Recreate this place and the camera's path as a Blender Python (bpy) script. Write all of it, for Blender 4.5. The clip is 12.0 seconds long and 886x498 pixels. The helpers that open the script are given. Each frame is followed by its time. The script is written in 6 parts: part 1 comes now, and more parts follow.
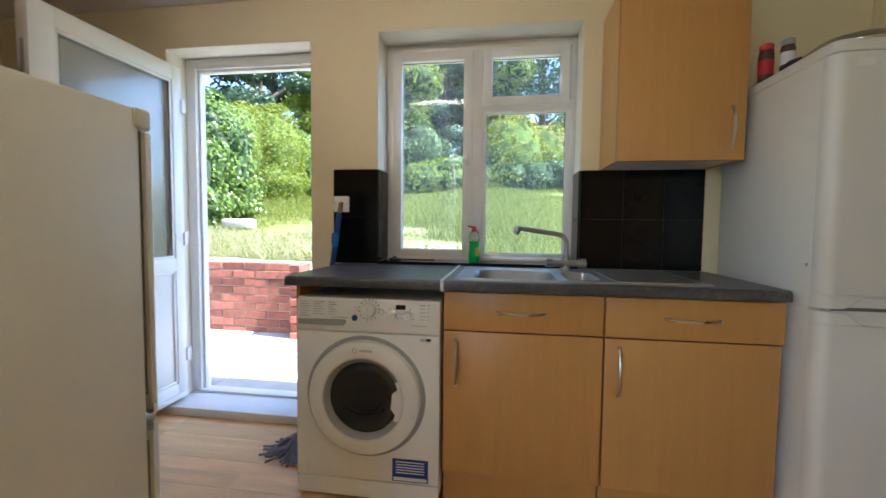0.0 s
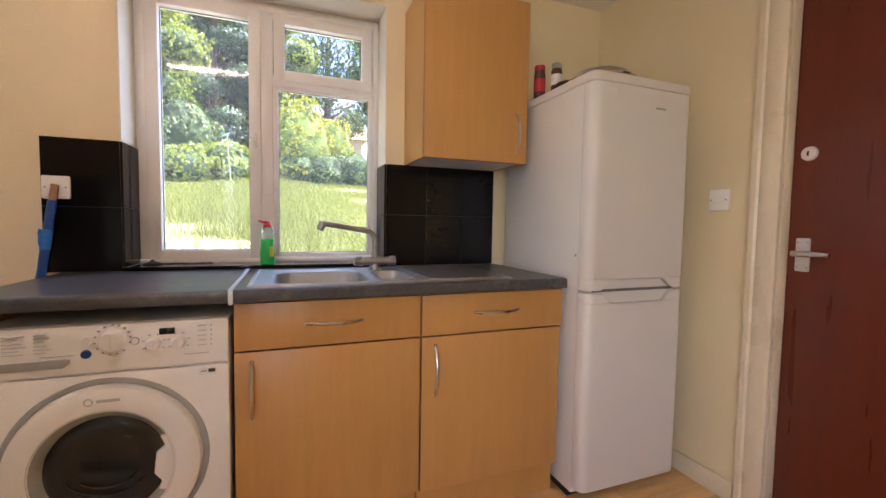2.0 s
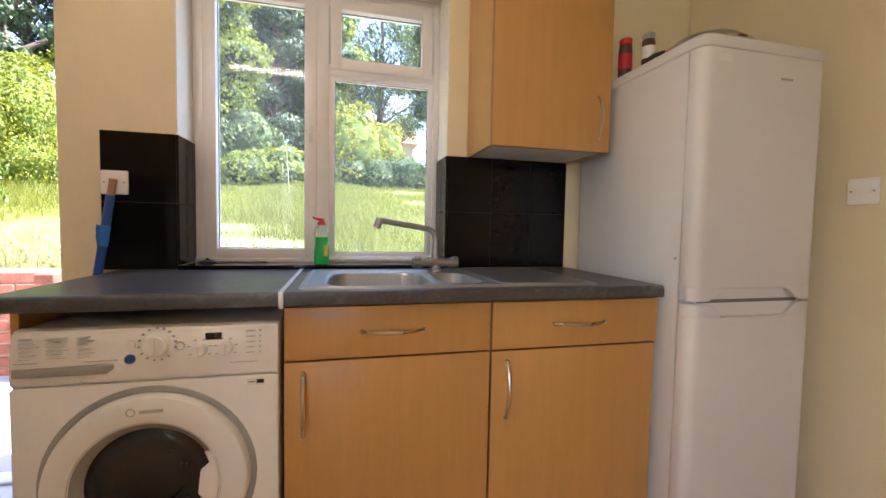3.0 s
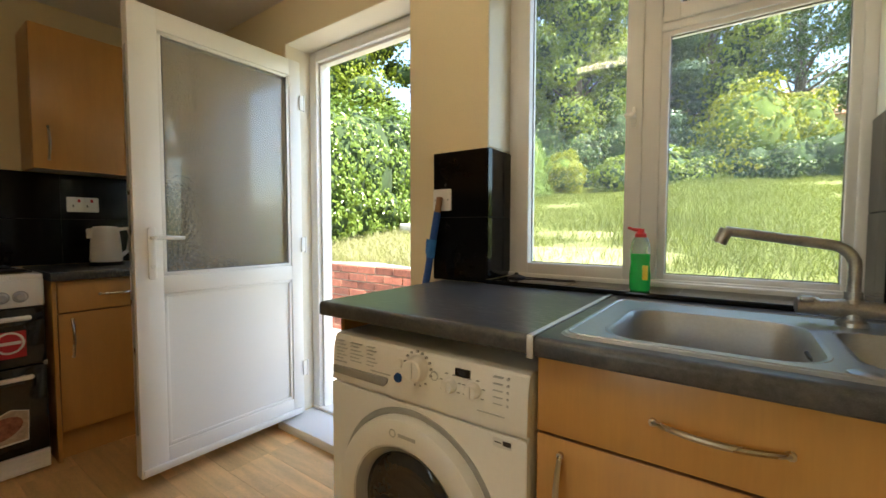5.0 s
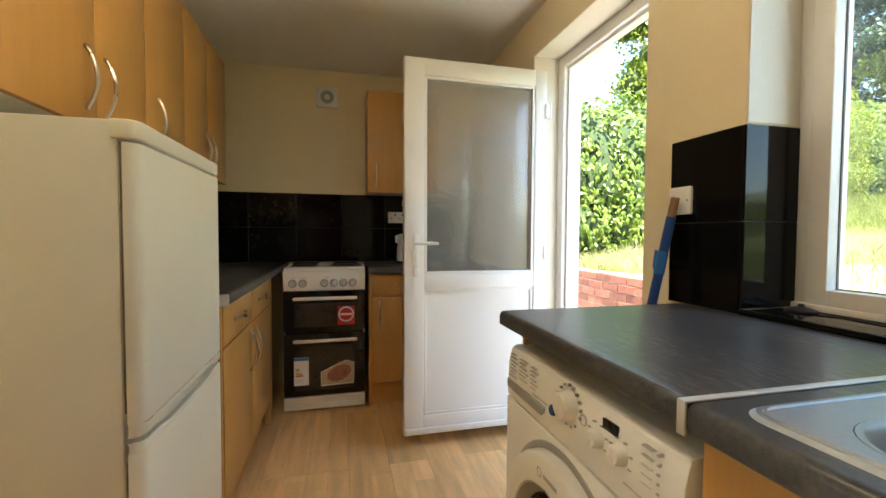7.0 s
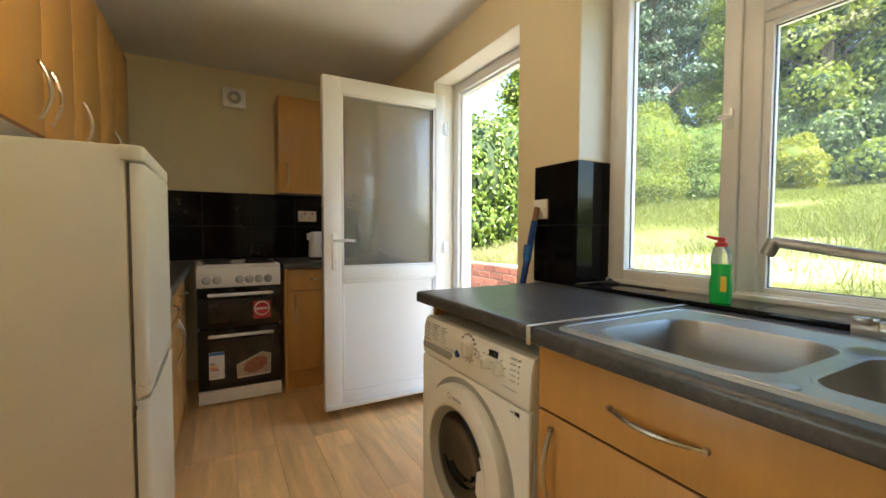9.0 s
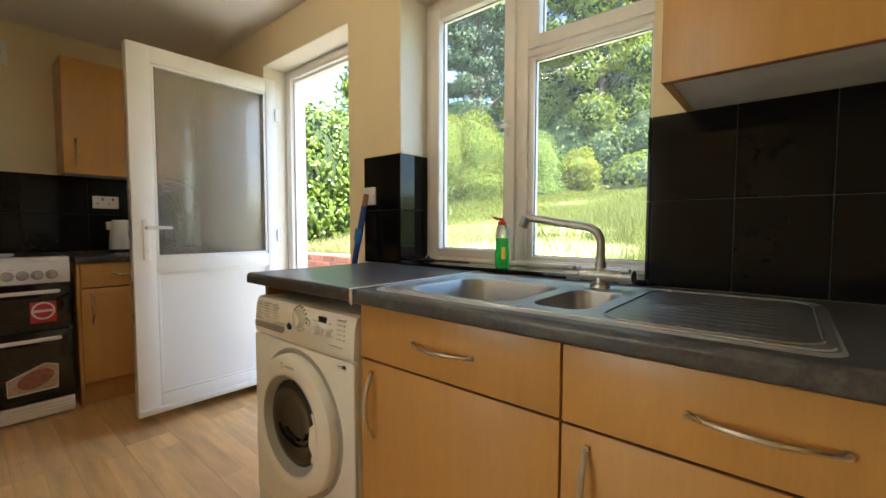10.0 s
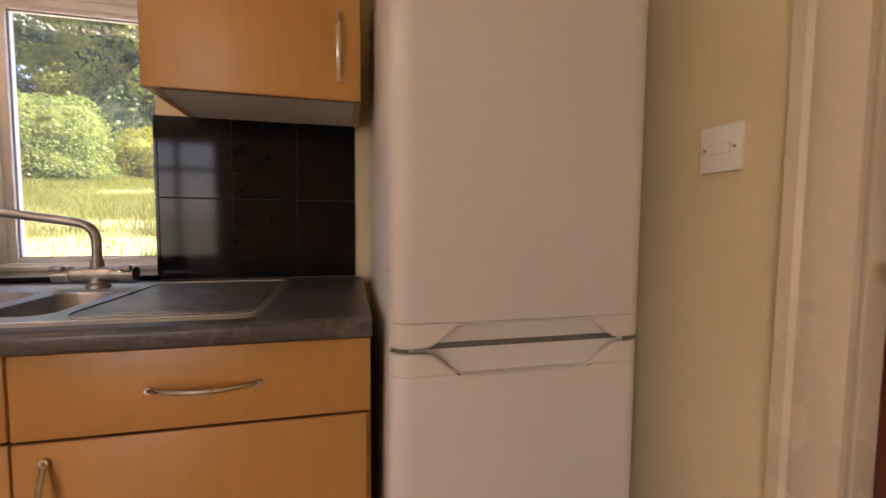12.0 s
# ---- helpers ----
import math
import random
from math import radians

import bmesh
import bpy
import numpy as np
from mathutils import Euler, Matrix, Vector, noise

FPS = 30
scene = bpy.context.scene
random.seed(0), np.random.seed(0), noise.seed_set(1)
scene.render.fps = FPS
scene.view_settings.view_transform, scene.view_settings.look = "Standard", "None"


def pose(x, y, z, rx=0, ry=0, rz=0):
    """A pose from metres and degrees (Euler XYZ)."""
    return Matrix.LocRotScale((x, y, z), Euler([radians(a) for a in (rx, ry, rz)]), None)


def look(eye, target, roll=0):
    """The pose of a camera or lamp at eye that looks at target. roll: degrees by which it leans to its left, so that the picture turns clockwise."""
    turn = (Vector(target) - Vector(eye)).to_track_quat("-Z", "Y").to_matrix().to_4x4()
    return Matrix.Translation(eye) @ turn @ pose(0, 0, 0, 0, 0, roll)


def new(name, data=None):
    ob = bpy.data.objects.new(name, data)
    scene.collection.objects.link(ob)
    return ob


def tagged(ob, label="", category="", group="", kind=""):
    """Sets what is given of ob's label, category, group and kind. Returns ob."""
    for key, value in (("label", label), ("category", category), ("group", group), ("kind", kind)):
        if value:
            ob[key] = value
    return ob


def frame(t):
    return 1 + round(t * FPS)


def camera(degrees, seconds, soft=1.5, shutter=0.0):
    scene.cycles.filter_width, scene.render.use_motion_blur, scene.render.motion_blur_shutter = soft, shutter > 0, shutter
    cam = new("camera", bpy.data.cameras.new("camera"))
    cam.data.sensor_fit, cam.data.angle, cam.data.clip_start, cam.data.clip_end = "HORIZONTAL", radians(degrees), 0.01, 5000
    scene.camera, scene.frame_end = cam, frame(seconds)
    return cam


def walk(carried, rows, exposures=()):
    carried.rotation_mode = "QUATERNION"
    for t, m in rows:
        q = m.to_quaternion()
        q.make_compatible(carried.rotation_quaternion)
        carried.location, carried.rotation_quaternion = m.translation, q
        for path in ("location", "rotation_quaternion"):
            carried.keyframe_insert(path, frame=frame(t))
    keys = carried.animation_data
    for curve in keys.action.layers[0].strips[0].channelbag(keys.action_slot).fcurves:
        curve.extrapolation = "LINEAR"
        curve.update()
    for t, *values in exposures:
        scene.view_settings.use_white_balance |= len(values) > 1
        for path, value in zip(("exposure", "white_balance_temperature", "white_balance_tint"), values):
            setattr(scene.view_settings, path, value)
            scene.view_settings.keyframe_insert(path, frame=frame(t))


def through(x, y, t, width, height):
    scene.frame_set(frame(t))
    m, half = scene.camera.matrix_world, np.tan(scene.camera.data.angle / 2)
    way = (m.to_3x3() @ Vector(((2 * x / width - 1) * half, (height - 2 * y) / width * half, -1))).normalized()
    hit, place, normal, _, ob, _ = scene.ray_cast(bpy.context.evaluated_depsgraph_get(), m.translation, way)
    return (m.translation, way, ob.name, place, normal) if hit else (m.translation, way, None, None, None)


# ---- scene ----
cam = camera(94.2, 12.0, shutter=0.1)
PATH = [
    (0, (0.227, 1.062, 1.114), (-0.062, 3.038, 1.005), 0.6),
    (0.5, (0.138, 1.207, 1.115), (0.523, 3.166, 0.999), 0.9),
    (1, (0.146, 1.228, 1.113), (0.739, 3.134, 0.998), 0.9),
    (1.5, (0.153, 1.232, 1.117), (0.853, 3.102, 0.998), 0.9),
    (2, (0.158, 1.252, 1.111), (0.865, 3.119, 0.996), 0.9),
    (2.5, (0.165, 1.337, 1.096), (0.786, 3.235, 0.981), 0.9),
    (2.7, (0.148, 1.384, 1.087), (0.731, 3.294, 0.982), 1.0),
    (4.5, (0.273, 1.773, 1.091), (-0.444, 3.638, 0.996), 0.0),
    (5, (0.319, 1.864, 1.115), (-0.844, 3.489, 1.017), 0.1),
    (5.5, (0.28, 1.98, 1.115), (-1.259, 3.255, 1.034), 0.1),
    (6, (0.261, 2.078, 1.132), (-1.525, 2.974, 1.05), 0.2),
    (6.5, (0.342, 2.173, 1.133), (-1.574, 2.743, 1.054), 0.1),
    (6.7, (0.385, 2.183, 1.119), (-1.555, 2.663, 1.049), 0.3),
    (8.5, (0.602, 2.009, 1.14), (-1.288, 2.66, 1.059), 0.1),
    (9, (0.748, 1.962, 1.132), (-1.008, 2.915, 1.046), 0.2),
    (9.5, (0.862, 1.93, 1.097), (-0.692, 3.185, 1.002), 0.1),
    (10, (0.922, 1.895, 1.081), (-0.362, 3.425, 0.975), 0.1),
    (10.5, (0.937, 1.847, 1.084), (0.014, 3.618, 0.969), 0.3),
    (11, (0.957, 1.83, 1.084), (0.469, 3.765, 0.963), 0.5),
    (11.5, (1.04, 1.823, 1.082), (1.017, 3.819, 0.958), 0.3),
    (12, (1.151, 1.812, 1.09), (1.612, 3.754, 0.962), 0.5),
]
# the clip's own exposure and white balance: seconds, stops, kelvin, tint
EXPOSURES = [(0, 2.65, 5250, 11), (0.6, 2.8, 7150, 14), (1.0, 2.96, 6050, 24), (1.5, 3.08, 6000, 30), (2.5, 3.18, 5950, 29), (4.5, 2.55, 6330, 6), (5.5, 2.88, 6680, 7), (6.5, 3.11, 6480, 7), (8.5, 3.0, 6730, 7), (9.5, 2.86, 6380, 8), (10.5, 2.94, 6380, 9), (11, 2.59, 7250, 13), (11.5, 2.45, 7350, 21), (12, 2.77, 7150, 39)]
walk(cam, [(t, look(eye, target, roll)) for t, eye, target, roll in PATH], EXPOSURES)

# ---- world, sun, exposure ----
world = bpy.data.worlds.new("world")
scene.world = world
world.use_nodes = True
wn = world.node_tree.nodes
sky = wn.new("ShaderNodeTexSky")
sky.sky_type, sky.sun_disc = "NISHITA", False
SUN_FROM = Vector((0.80, -0.10, 1.20)).normalized()
sky.sun_elevation = math.asin(SUN_FROM.z)
sky.sun_rotation = math.atan2(SUN_FROM.x, SUN_FROM.y)
wn["Background"].inputs["Strength"].default_value = 0.14
world.node_tree.links.new(sky.outputs["Color"], wn["Background"].inputs["Color"])
sun_data = bpy.data.lights.new("sun", "SUN")
sun_data.energy, sun_data.angle, sun_data.color = 5.0, radians(0.5), (1.0, 0.95, 0.86)
sun = new("sun", sun_data)
sun.matrix_world = look((0, 0, 20), Vector((0, 0, 20)) - SUN_FROM)
TUBE_POWER = 8.0
BACK_WINDOW_POWER = 4.4


# ---- materials ----
def shader(name, color, rough=0.5, metal=0.0, var=0.12, scale=6.0, fine=90.0, bump=0.1, spec=0.5, rvar=0.1, stretch=(1, 1, 1), coord="Object", alt=None, per_piece=0.0):
    """Base colour with broad stains and fine grain, roughness variation and fine relief."""
    m = bpy.data.materials.new(name)
    m.use_nodes = True
    nt = m.node_tree
    n, l = nt.nodes, nt.links
    b = n["Principled BSDF"]
    tc = n.new("ShaderNodeTexCoord")
    mp = n.new("ShaderNodeMapping")
    mp.inputs["Scale"].default_value = stretch
    l.new(tc.outputs[coord], mp.inputs["Vector"])
    big, small = n.new("ShaderNodeTexNoise"), n.new("ShaderNodeTexNoise")
    big.inputs["Scale"].default_value, big.inputs["Detail"].default_value = scale, 5
    small.inputs["Scale"].default_value, small.inputs["Detail"].default_value = fine, 3
    l.new(mp.outputs[0], big.inputs["Vector"])
    l.new(mp.outputs[0], small.inputs["Vector"])
    if per_piece:
        info = n.new("ShaderNodeObjectInfo")
        shift = n.new("ShaderNodeVectorMath")
        shift.operation = "SCALE"
        shift.inputs[0].default_value = (37, 53, 71)
        l.new(info.outputs["Random"], shift.inputs["Scale"])
        l.new(shift.outputs[0], mp.inputs["Location"])
    mix = n.new("ShaderNodeMath")
    mix.operation = "MULTIPLY_ADD"
    mix.inputs[1].default_value = 0.6
    l.new(big.outputs["Fac"], mix.inputs[0])
    half = n.new("ShaderNodeMath")
    half.operation = "MULTIPLY"
    half.inputs[1].default_value = 0.4
    l.new(small.outputs["Fac"], half.inputs[0])
    l.new(half.outputs[0], mix.inputs[2])
    ramp = n.new("ShaderNodeMapRange")
    ramp.inputs["From Min"].default_value, ramp.inputs["From Max"].default_value = 0.32, 0.68
    l.new(mix.outputs[0], ramp.inputs["Value"])
    rgb = n.new("ShaderNodeMix")
    rgb.data_type = "RGBA"
    lo = alt or tuple(c * (1 - var) for c in color)
    rgb.inputs[6].default_value = (*lo, 1)
    rgb.inputs[7].default_value = (*[min(1, c * (1 + var)) if not alt else c for c in color], 1)
    l.new(ramp.outputs[0], rgb.inputs[0])
    out = rgb.outputs[2]
    if per_piece:
        hs = n.new("ShaderNodeHueSaturation")
        vr = n.new("ShaderNodeMapRange")
        vr.inputs["To Min"].default_value, vr.inputs["To Max"].default_value = 1 - per_piece, 1 + per_piece
        l.new(info.outputs["Random"], vr.inputs["Value"])
        l.new(vr.outputs[0], hs.inputs["Value"])
        l.new(out, hs.inputs["Color"])
        out = hs.outputs[0]
    l.new(out, b.inputs["Base Color"])
    rr = n.new("ShaderNodeMapRange")
    rr.inputs["To Min"].default_value, rr.inputs["To Max"].default_value = max(0.02, rough - rvar), min(1, rough + rvar)
    l.new(big.outputs["Fac"], rr.inputs["Value"])
    l.new(rr.outputs[0], b.inputs["Roughness"])
    b.inputs["Metallic"].default_value = metal
    b.inputs["Specular IOR Level"].default_value = spec
    if bump:
        bp = n.new("ShaderNodeBump")
        bp.inputs["Strength"].default_value, bp.inputs["Distance"].default_value = bump, 0.004
        l.new(mix.outputs[0], bp.inputs["Height"])
        l.new(bp.outputs[0], b.inputs["Normal"])
    return m


def clear_glass(name, tint=(1, 1, 1), gloss=0.012, haze=0.042):
    """A thin pane: light goes straight through, with a mirror's gloss by Fresnel and a haze mixed in."""
    m = bpy.data.materials.new(name)
    m.use_nodes = True
    n, l = m.node_tree.nodes, m.node_tree.links
    n.remove(n["Principled BSDF"])
    tr, gl, fr, mx = n.new("ShaderNodeBsdfTransparent"), n.new("ShaderNodeBsdfGlossy"), n.new("ShaderNodeLayerWeight"), n.new("ShaderNodeMixShader")
    steep, sheen = n.new("ShaderNodeMath"), n.new("ShaderNodeMath")
    steep.operation, sheen.operation = "POWER", "MULTIPLY_ADD"
    steep.inputs[1].default_value = 5.0
    sheen.inputs[1].default_value, sheen.inputs[2].default_value = 0.8, gloss
    tr.inputs["Color"].default_value = (*tint, 1)
    gl.inputs["Roughness"].default_value = 0.01
    l.new(fr.outputs["Facing"], steep.inputs[0])
    l.new(steep.outputs[0], sheen.inputs[0])
    l.new(sheen.outputs[0], mx.inputs[0])
    l.new(tr.outputs[0], mx.inputs[1])
    l.new(gl.outputs[0], mx.inputs[2])
    # translucent share lays a pale haze over the view through the pane
    veil, veil_mix = n.new("ShaderNodeBsdfTranslucent"), n.new("ShaderNodeMixShader")
    veil_mix.inputs[0].default_value = haze
    l.new(mx.outputs[0], veil_mix.inputs[1])
    l.new(veil.outputs[0], veil_mix.inputs[2])
    l.new(veil_mix.outputs[0], n["Material Output"].inputs["Surface"])
    return m


def stippled_glass(name):
    m = shader(name, (0.985, 1.0, 0.985), 0.03, var=0.01, scale=3, fine=40, bump=0)
    n, l = m.node_tree.nodes, m.node_tree.links
    b = n["Principled BSDF"]
    b.inputs["Transmission Weight"].default_value = 1.0
    b.inputs["IOR"].default_value = 1.45
    b.inputs["Coat Weight"].default_value = 1.0
    b.inputs["Coat Roughness"].default_value = 0.02
    v = n.new("ShaderNodeTexVoronoi")
    v.inputs["Scale"].default_value = 80
    tc = n.new("ShaderNodeTexCoord")
    l.new(tc.outputs["Object"], v.inputs["Vector"])
    bp = n.new("ShaderNodeBump")
    bp.inputs["Strength"].default_value, bp.inputs["Distance"].default_value = 0.34, 0.006
    l.new(v.outputs["Distance"], bp.inputs["Height"])
    l.new(bp.outputs[0], b.inputs["Normal"])
    clear, blend = n.new("ShaderNodeBsdfTransparent"), n.new("ShaderNodeMixShader")
    clear.inputs["Color"].default_value = (0.96, 0.985, 0.965, 1)
    blend.inputs[0].default_value = 0.2
    l.new(b.outputs[0], blend.inputs[1])
    l.new(clear.outputs[0], blend.inputs[2])
    # pale diffuse share brightens the pane, standing in for scattered daylight
    veil, veil_mix = n.new("ShaderNodeBsdfDiffuse"), n.new("ShaderNodeMixShader")
    veil.inputs["Color"].default_value = (0.85, 0.86, 0.80, 1)
    veil_mix.inputs[0].default_value = 0.11
    l.new(blend.outputs[0], veil_mix.inputs[1])
    l.new(veil.outputs[0], veil_mix.inputs[2])
    l.new(veil_mix.outputs[0], n["Material Output"].inputs["Surface"])
    return m


def glow(name, color, strength):
    m = bpy.data.materials.new(name)
    m.use_nodes = True
    b = m.node_tree.nodes["Principled BSDF"]
    b.inputs["Base Color"].default_value = (0.9, 0.9, 0.88, 1)
    b.inputs["Emission Color"].default_value = (*color, 1)
    b.inputs["Emission Strength"].default_value = strength
    return m


def leaf(name, dark, light, through=0.35, rough=0.45):
    """Foliage: colour varies leaf by leaf, and some light passes through."""
    m = bpy.data.materials.new(name)
    m.use_nodes = True
    n, l = m.node_tree.nodes, m.node_tree.links
    b = n["Principled BSDF"]
    geo = n.new("ShaderNodeNewGeometry")
    tc = n.new("ShaderNodeTexCoord")
    nz = n.new("ShaderNodeTexNoise")
    nz.inputs["Scale"].default_value = 1.1
    l.new(tc.outputs["Object"], nz.inputs["Vector"])
    add = n.new("ShaderNodeMath")
    add.operation = "MULTIPLY_ADD"
    add.inputs[1].default_value = 0.65
    l.new(geo.outputs["Random Per Island"], add.inputs[0])
    sub = n.new("ShaderNodeMath")
    sub.operation = "MULTIPLY"
    sub.inputs[1].default_value = 0.4
    l.new(nz.outputs["Fac"], sub.inputs[0])
    l.new(sub.outputs[0], add.inputs[2])
    mx = n.new("ShaderNodeMix")
    mx.data_type = "RGBA"
    mx.inputs[6].default_value, mx.inputs[7].default_value = (*dark, 1), (*light, 1)
    l.new(add.outputs[0], mx.inputs[0])
    l.new(mx.outputs[2], b.inputs["Base Color"])
    b.inputs["Roughness"].default_value = rough
    tl = n.new("ShaderNodeBsdfTranslucent")
    l.new(mx.outputs[2], tl.inputs["Color"])
    ms = n.new("ShaderNodeMixShader")
    ms.inputs[0].default_value = through
    l.new(b.outputs[0], ms.inputs[1])
    l.new(tl.outputs[0], ms.inputs[2])
    l.new(ms.outputs[0], n["Material Output"].inputs["Surface"])
    return m


def laminate(name):
    """Three-strip oak laminate: strips of random length and tone along each board."""
    m = shader(name, (0.76, 0.49, 0.225), 0.36, var=0.22, scale=2.6, fine=46, bump=0.05, stretch=(1.1, 9, 9), per_piece=0.08)
    n, l = m.node_tree.nodes, m.node_tree.links
    b = n["Principled BSDF"]
    tc = n.new("ShaderNodeTexCoord")
    info = n.new("ShaderNodeObjectInfo")
    sh = n.new("ShaderNodeVectorMath")
    sh.operation = "SCALE"
    sh.inputs[0].default_value = (11, 0, 0)
    l.new(info.outputs["Random"], sh.inputs["Scale"])
    ad = n.new("ShaderNodeVectorMath")
    l.new(tc.outputs["Object"], ad.inputs[0])
    l.new(sh.outputs[0], ad.inputs[1])
    br = n.new("ShaderNodeTexBrick")
    br.inputs["Scale"].default_value = 1.0
    br.inputs["Brick Width"].default_value, br.inputs["Row Height"].default_value = 0.80, 0.0965
    br.inputs["Mortar Size"].default_value = 0.0007
    br.inputs["Color1"].default_value, br.inputs["Color2"].default_value = (0.91, 0.88, 0.84, 1), (1.16, 1.15, 1.12, 1)
    br.inputs["Mortar"].default_value = (0.80, 0.76, 0.70, 1)
    br.offset, br.offset_frequency = 0.37, 2
    l.new(ad.outputs[0], br.inputs["Vector"])
    mul = n.new("ShaderNodeMix")
    mul.data_type, mul.blend_type = "RGBA", "MULTIPLY"
    mul.inputs[0].default_value = 1
    src = b.inputs["Base Color"].links[0].from_socket
    l.new(src, mul.inputs[6])
    l.new(br.outputs["Color"], mul.inputs[7])
    l.new(mul.outputs[2], b.inputs["Base Color"])
    return m


PAINT = shader("magnolia_paint", (0.81, 0.70, 0.46), 0.55, var=0.05, scale=1.6, fine=160, bump=0.12, rvar=0.08)
REVEAL = shader("reveal_paint", (0.78, 0.73, 0.62), 0.5, var=0.05, scale=3, fine=150, bump=0.1)
CEIL = shader("ceiling_paint", (0.87, 0.845, 0.80), 0.7, var=0.05, scale=1.2, fine=140, bump=0.18)
TRIM = shader("cream_gloss", (0.76, 0.67, 0.50), 0.3, var=0.05, scale=5, fine=60, bump=0.05)
BEECH = shader("beech_laminate", (0.560, 0.295, 0.084), 0.34, var=0.065, scale=3, fine=22, bump=0.03, stretch=(9, 9, 0.7), rvar=0.05)
BEECH_X = shader("beech_laminate_cross", (0.560, 0.295, 0.084), 0.34, var=0.06, scale=3, fine=22, bump=0.03, stretch=(9, 9, 0.9), rvar=0.05)
EDGE = shader("dark_beech_edge", (0.33, 0.155, 0.06), 0.5, var=0.2, scale=8)
CARCASS = shader("white_melamine", (0.74, 0.73, 0.70), 0.4, var=0.05)


def scuffed_laminate(name):
    """Dark slate print with fine grain, and pale scuffs in patches."""
    m = shader(name, (0.086, 0.087, 0.092), 0.32, var=0.10, scale=130, fine=520, bump=0.0, rvar=0.05, alt=(0.040, 0.040, 0.042))
    n, l = m.node_tree.nodes, m.node_tree.links
    b = n["Principled BSDF"]
    tc, mp = n.new("ShaderNodeTexCoord"), n.new("ShaderNodeMapping")
    mp.inputs["Scale"].default_value = (1.0, 3.2, 1.0)
    mp.inputs["Rotation"].default_value = (0, 0, 0.5)
    l.new(tc.outputs["Object"], mp.inputs["Vector"])
    streak, patch = n.new("ShaderNodeTexNoise"), n.new("ShaderNodeTexNoise")
    streak.inputs["Scale"].default_value, streak.inputs["Detail"].default_value = 34, 6
    patch.inputs["Scale"].default_value, patch.inputs["Detail"].default_value = 4.5, 3
    l.new(mp.outputs[0], streak.inputs["Vector"])
    l.new(tc.outputs["Object"], patch.inputs["Vector"])
    s0, p0_, both = n.new("ShaderNodeMapRange"), n.new("ShaderNodeMapRange"), n.new("ShaderNodeMath")
    s0.inputs["From Min"].default_value, s0.inputs["From Max"].default_value = 0.47, 0.70
    p0_.inputs["From Min"].default_value, p0_.inputs["From Max"].default_value = 0.42, 0.66
    l.new(streak.outputs["Fac"], s0.inputs["Value"])
    l.new(patch.outputs["Fac"], p0_.inputs["Value"])
    both.operation = "MULTIPLY"
    l.new(s0.outputs[0], both.inputs[0])
    l.new(p0_.outputs[0], both.inputs[1])
    mix = n.new("ShaderNodeMix")
    mix.data_type = "RGBA"
    mix.inputs[7].default_value = (0.17, 0.163, 0.153, 1)
    l.new(b.inputs["Base Color"].links[0].from_socket, mix.inputs[6])
    l.new(both.outputs[0], mix.inputs[0])
    l.new(mix.outputs[2], b.inputs["Base Color"])
    return m


WORKTOP = scuffed_laminate("slate_worktop")
TILE = shader("black_tile", (0.006, 0.006, 0.0065), 0.07, var=0.15, scale=3, fine=30, bump=0, rvar=0.02, spec=0.2, per_piece=0.1)
GROUT = shader("dark_grout", (0.07, 0.07, 0.07), 0.8, var=0.3)
WHITE = shader("appliance_white", (0.87, 0.86, 0.83), 0.30, var=0.025, scale=4, fine=120, bump=0.02, rvar=0.06)
FRIDGE = shader("stippled_white_steel", (0.75, 0.735, 0.70), 0.36, var=0.025, scale=3, fine=420, bump=0.16, rvar=0.06)
CREAMWHITE = shader("aged_white_plastic", (0.80, 0.77, 0.66), 0.36, var=0.04, scale=4, fine=300, bump=0.06)
PVC = shader("white_upvc", (0.82, 0.81, 0.79), 0.30, var=0.012, scale=2, fine=100, bump=0.0, rvar=0.03)
GASKET = shader("grey_gasket", (0.16, 0.16, 0.15), 0.6, var=0.2)
DARK = shader("black_plastic", (0.015, 0.015, 0.016), 0.35, var=0.2)
GLOSSBLACK = shader("black_oven_glass", (0.006, 0.006, 0.007), 0.06, var=0.2, bump=0, rvar=0.03)
DRUM = shader("dark_door_glass", (0.02, 0.021, 0.022), 0.05, var=0.3, bump=0, rvar=0.02)
GREYRING = shader("grey_plastic", (0.36, 0.36, 0.35), 0.4, var=0.06)
PRINT = shader("grey_print", (0.52, 0.52, 0.52), 0.6, var=0.1, bump=0)
STEEL = shader("brushed_steel", (0.52, 0.52, 0.50), 0.30, 1.0, var=0.1, scale=8, fine=120, stretch=(1, 8, 1), bump=0.04)
SINKSTEEL = shader("sink_steel", (0.43, 0.45, 0.47), 0.43, 0.9, var=0.08, scale=10, fine=160, bump=0.02, rvar=0.06)
DRAINSTEEL = shader("wet_drainer_steel", (0.40, 0.41, 0.42), 0.40, 0.9, var=0.3, scale=16, fine=120, bump=0.16, rvar=0.2, stretch=(0.7, 1.6, 1), alt=(0.22, 0.22, 0.225))
NICKEL = shader("satin_nickel", (0.55, 0.52, 0.47), 0.28, 1.0, var=0.08, bump=0.02)
TAPMETAL = shader("limescaled_chrome", (0.40, 0.39, 0.37), 0.34, 0.9, var=0.25, scale=30, fine=200, bump=0.06)
CHROME = shader("chrome", (0.7, 0.7, 0.7), 0.12, 1.0, var=0.05, bump=0)
ALU = shader("aluminium_strip", (0.72, 0.72, 0.70), 0.42, 0.55, var=0.1)
MAHOGANY = shader("mahogany_varnish", (0.14, 0.024, 0.010), 0.34, var=0.16, scale=2.5, fine=40, bump=0.04, stretch=(8, 8, 0.6), rvar=0.22)
LAMINATE = laminate("oak_laminate")
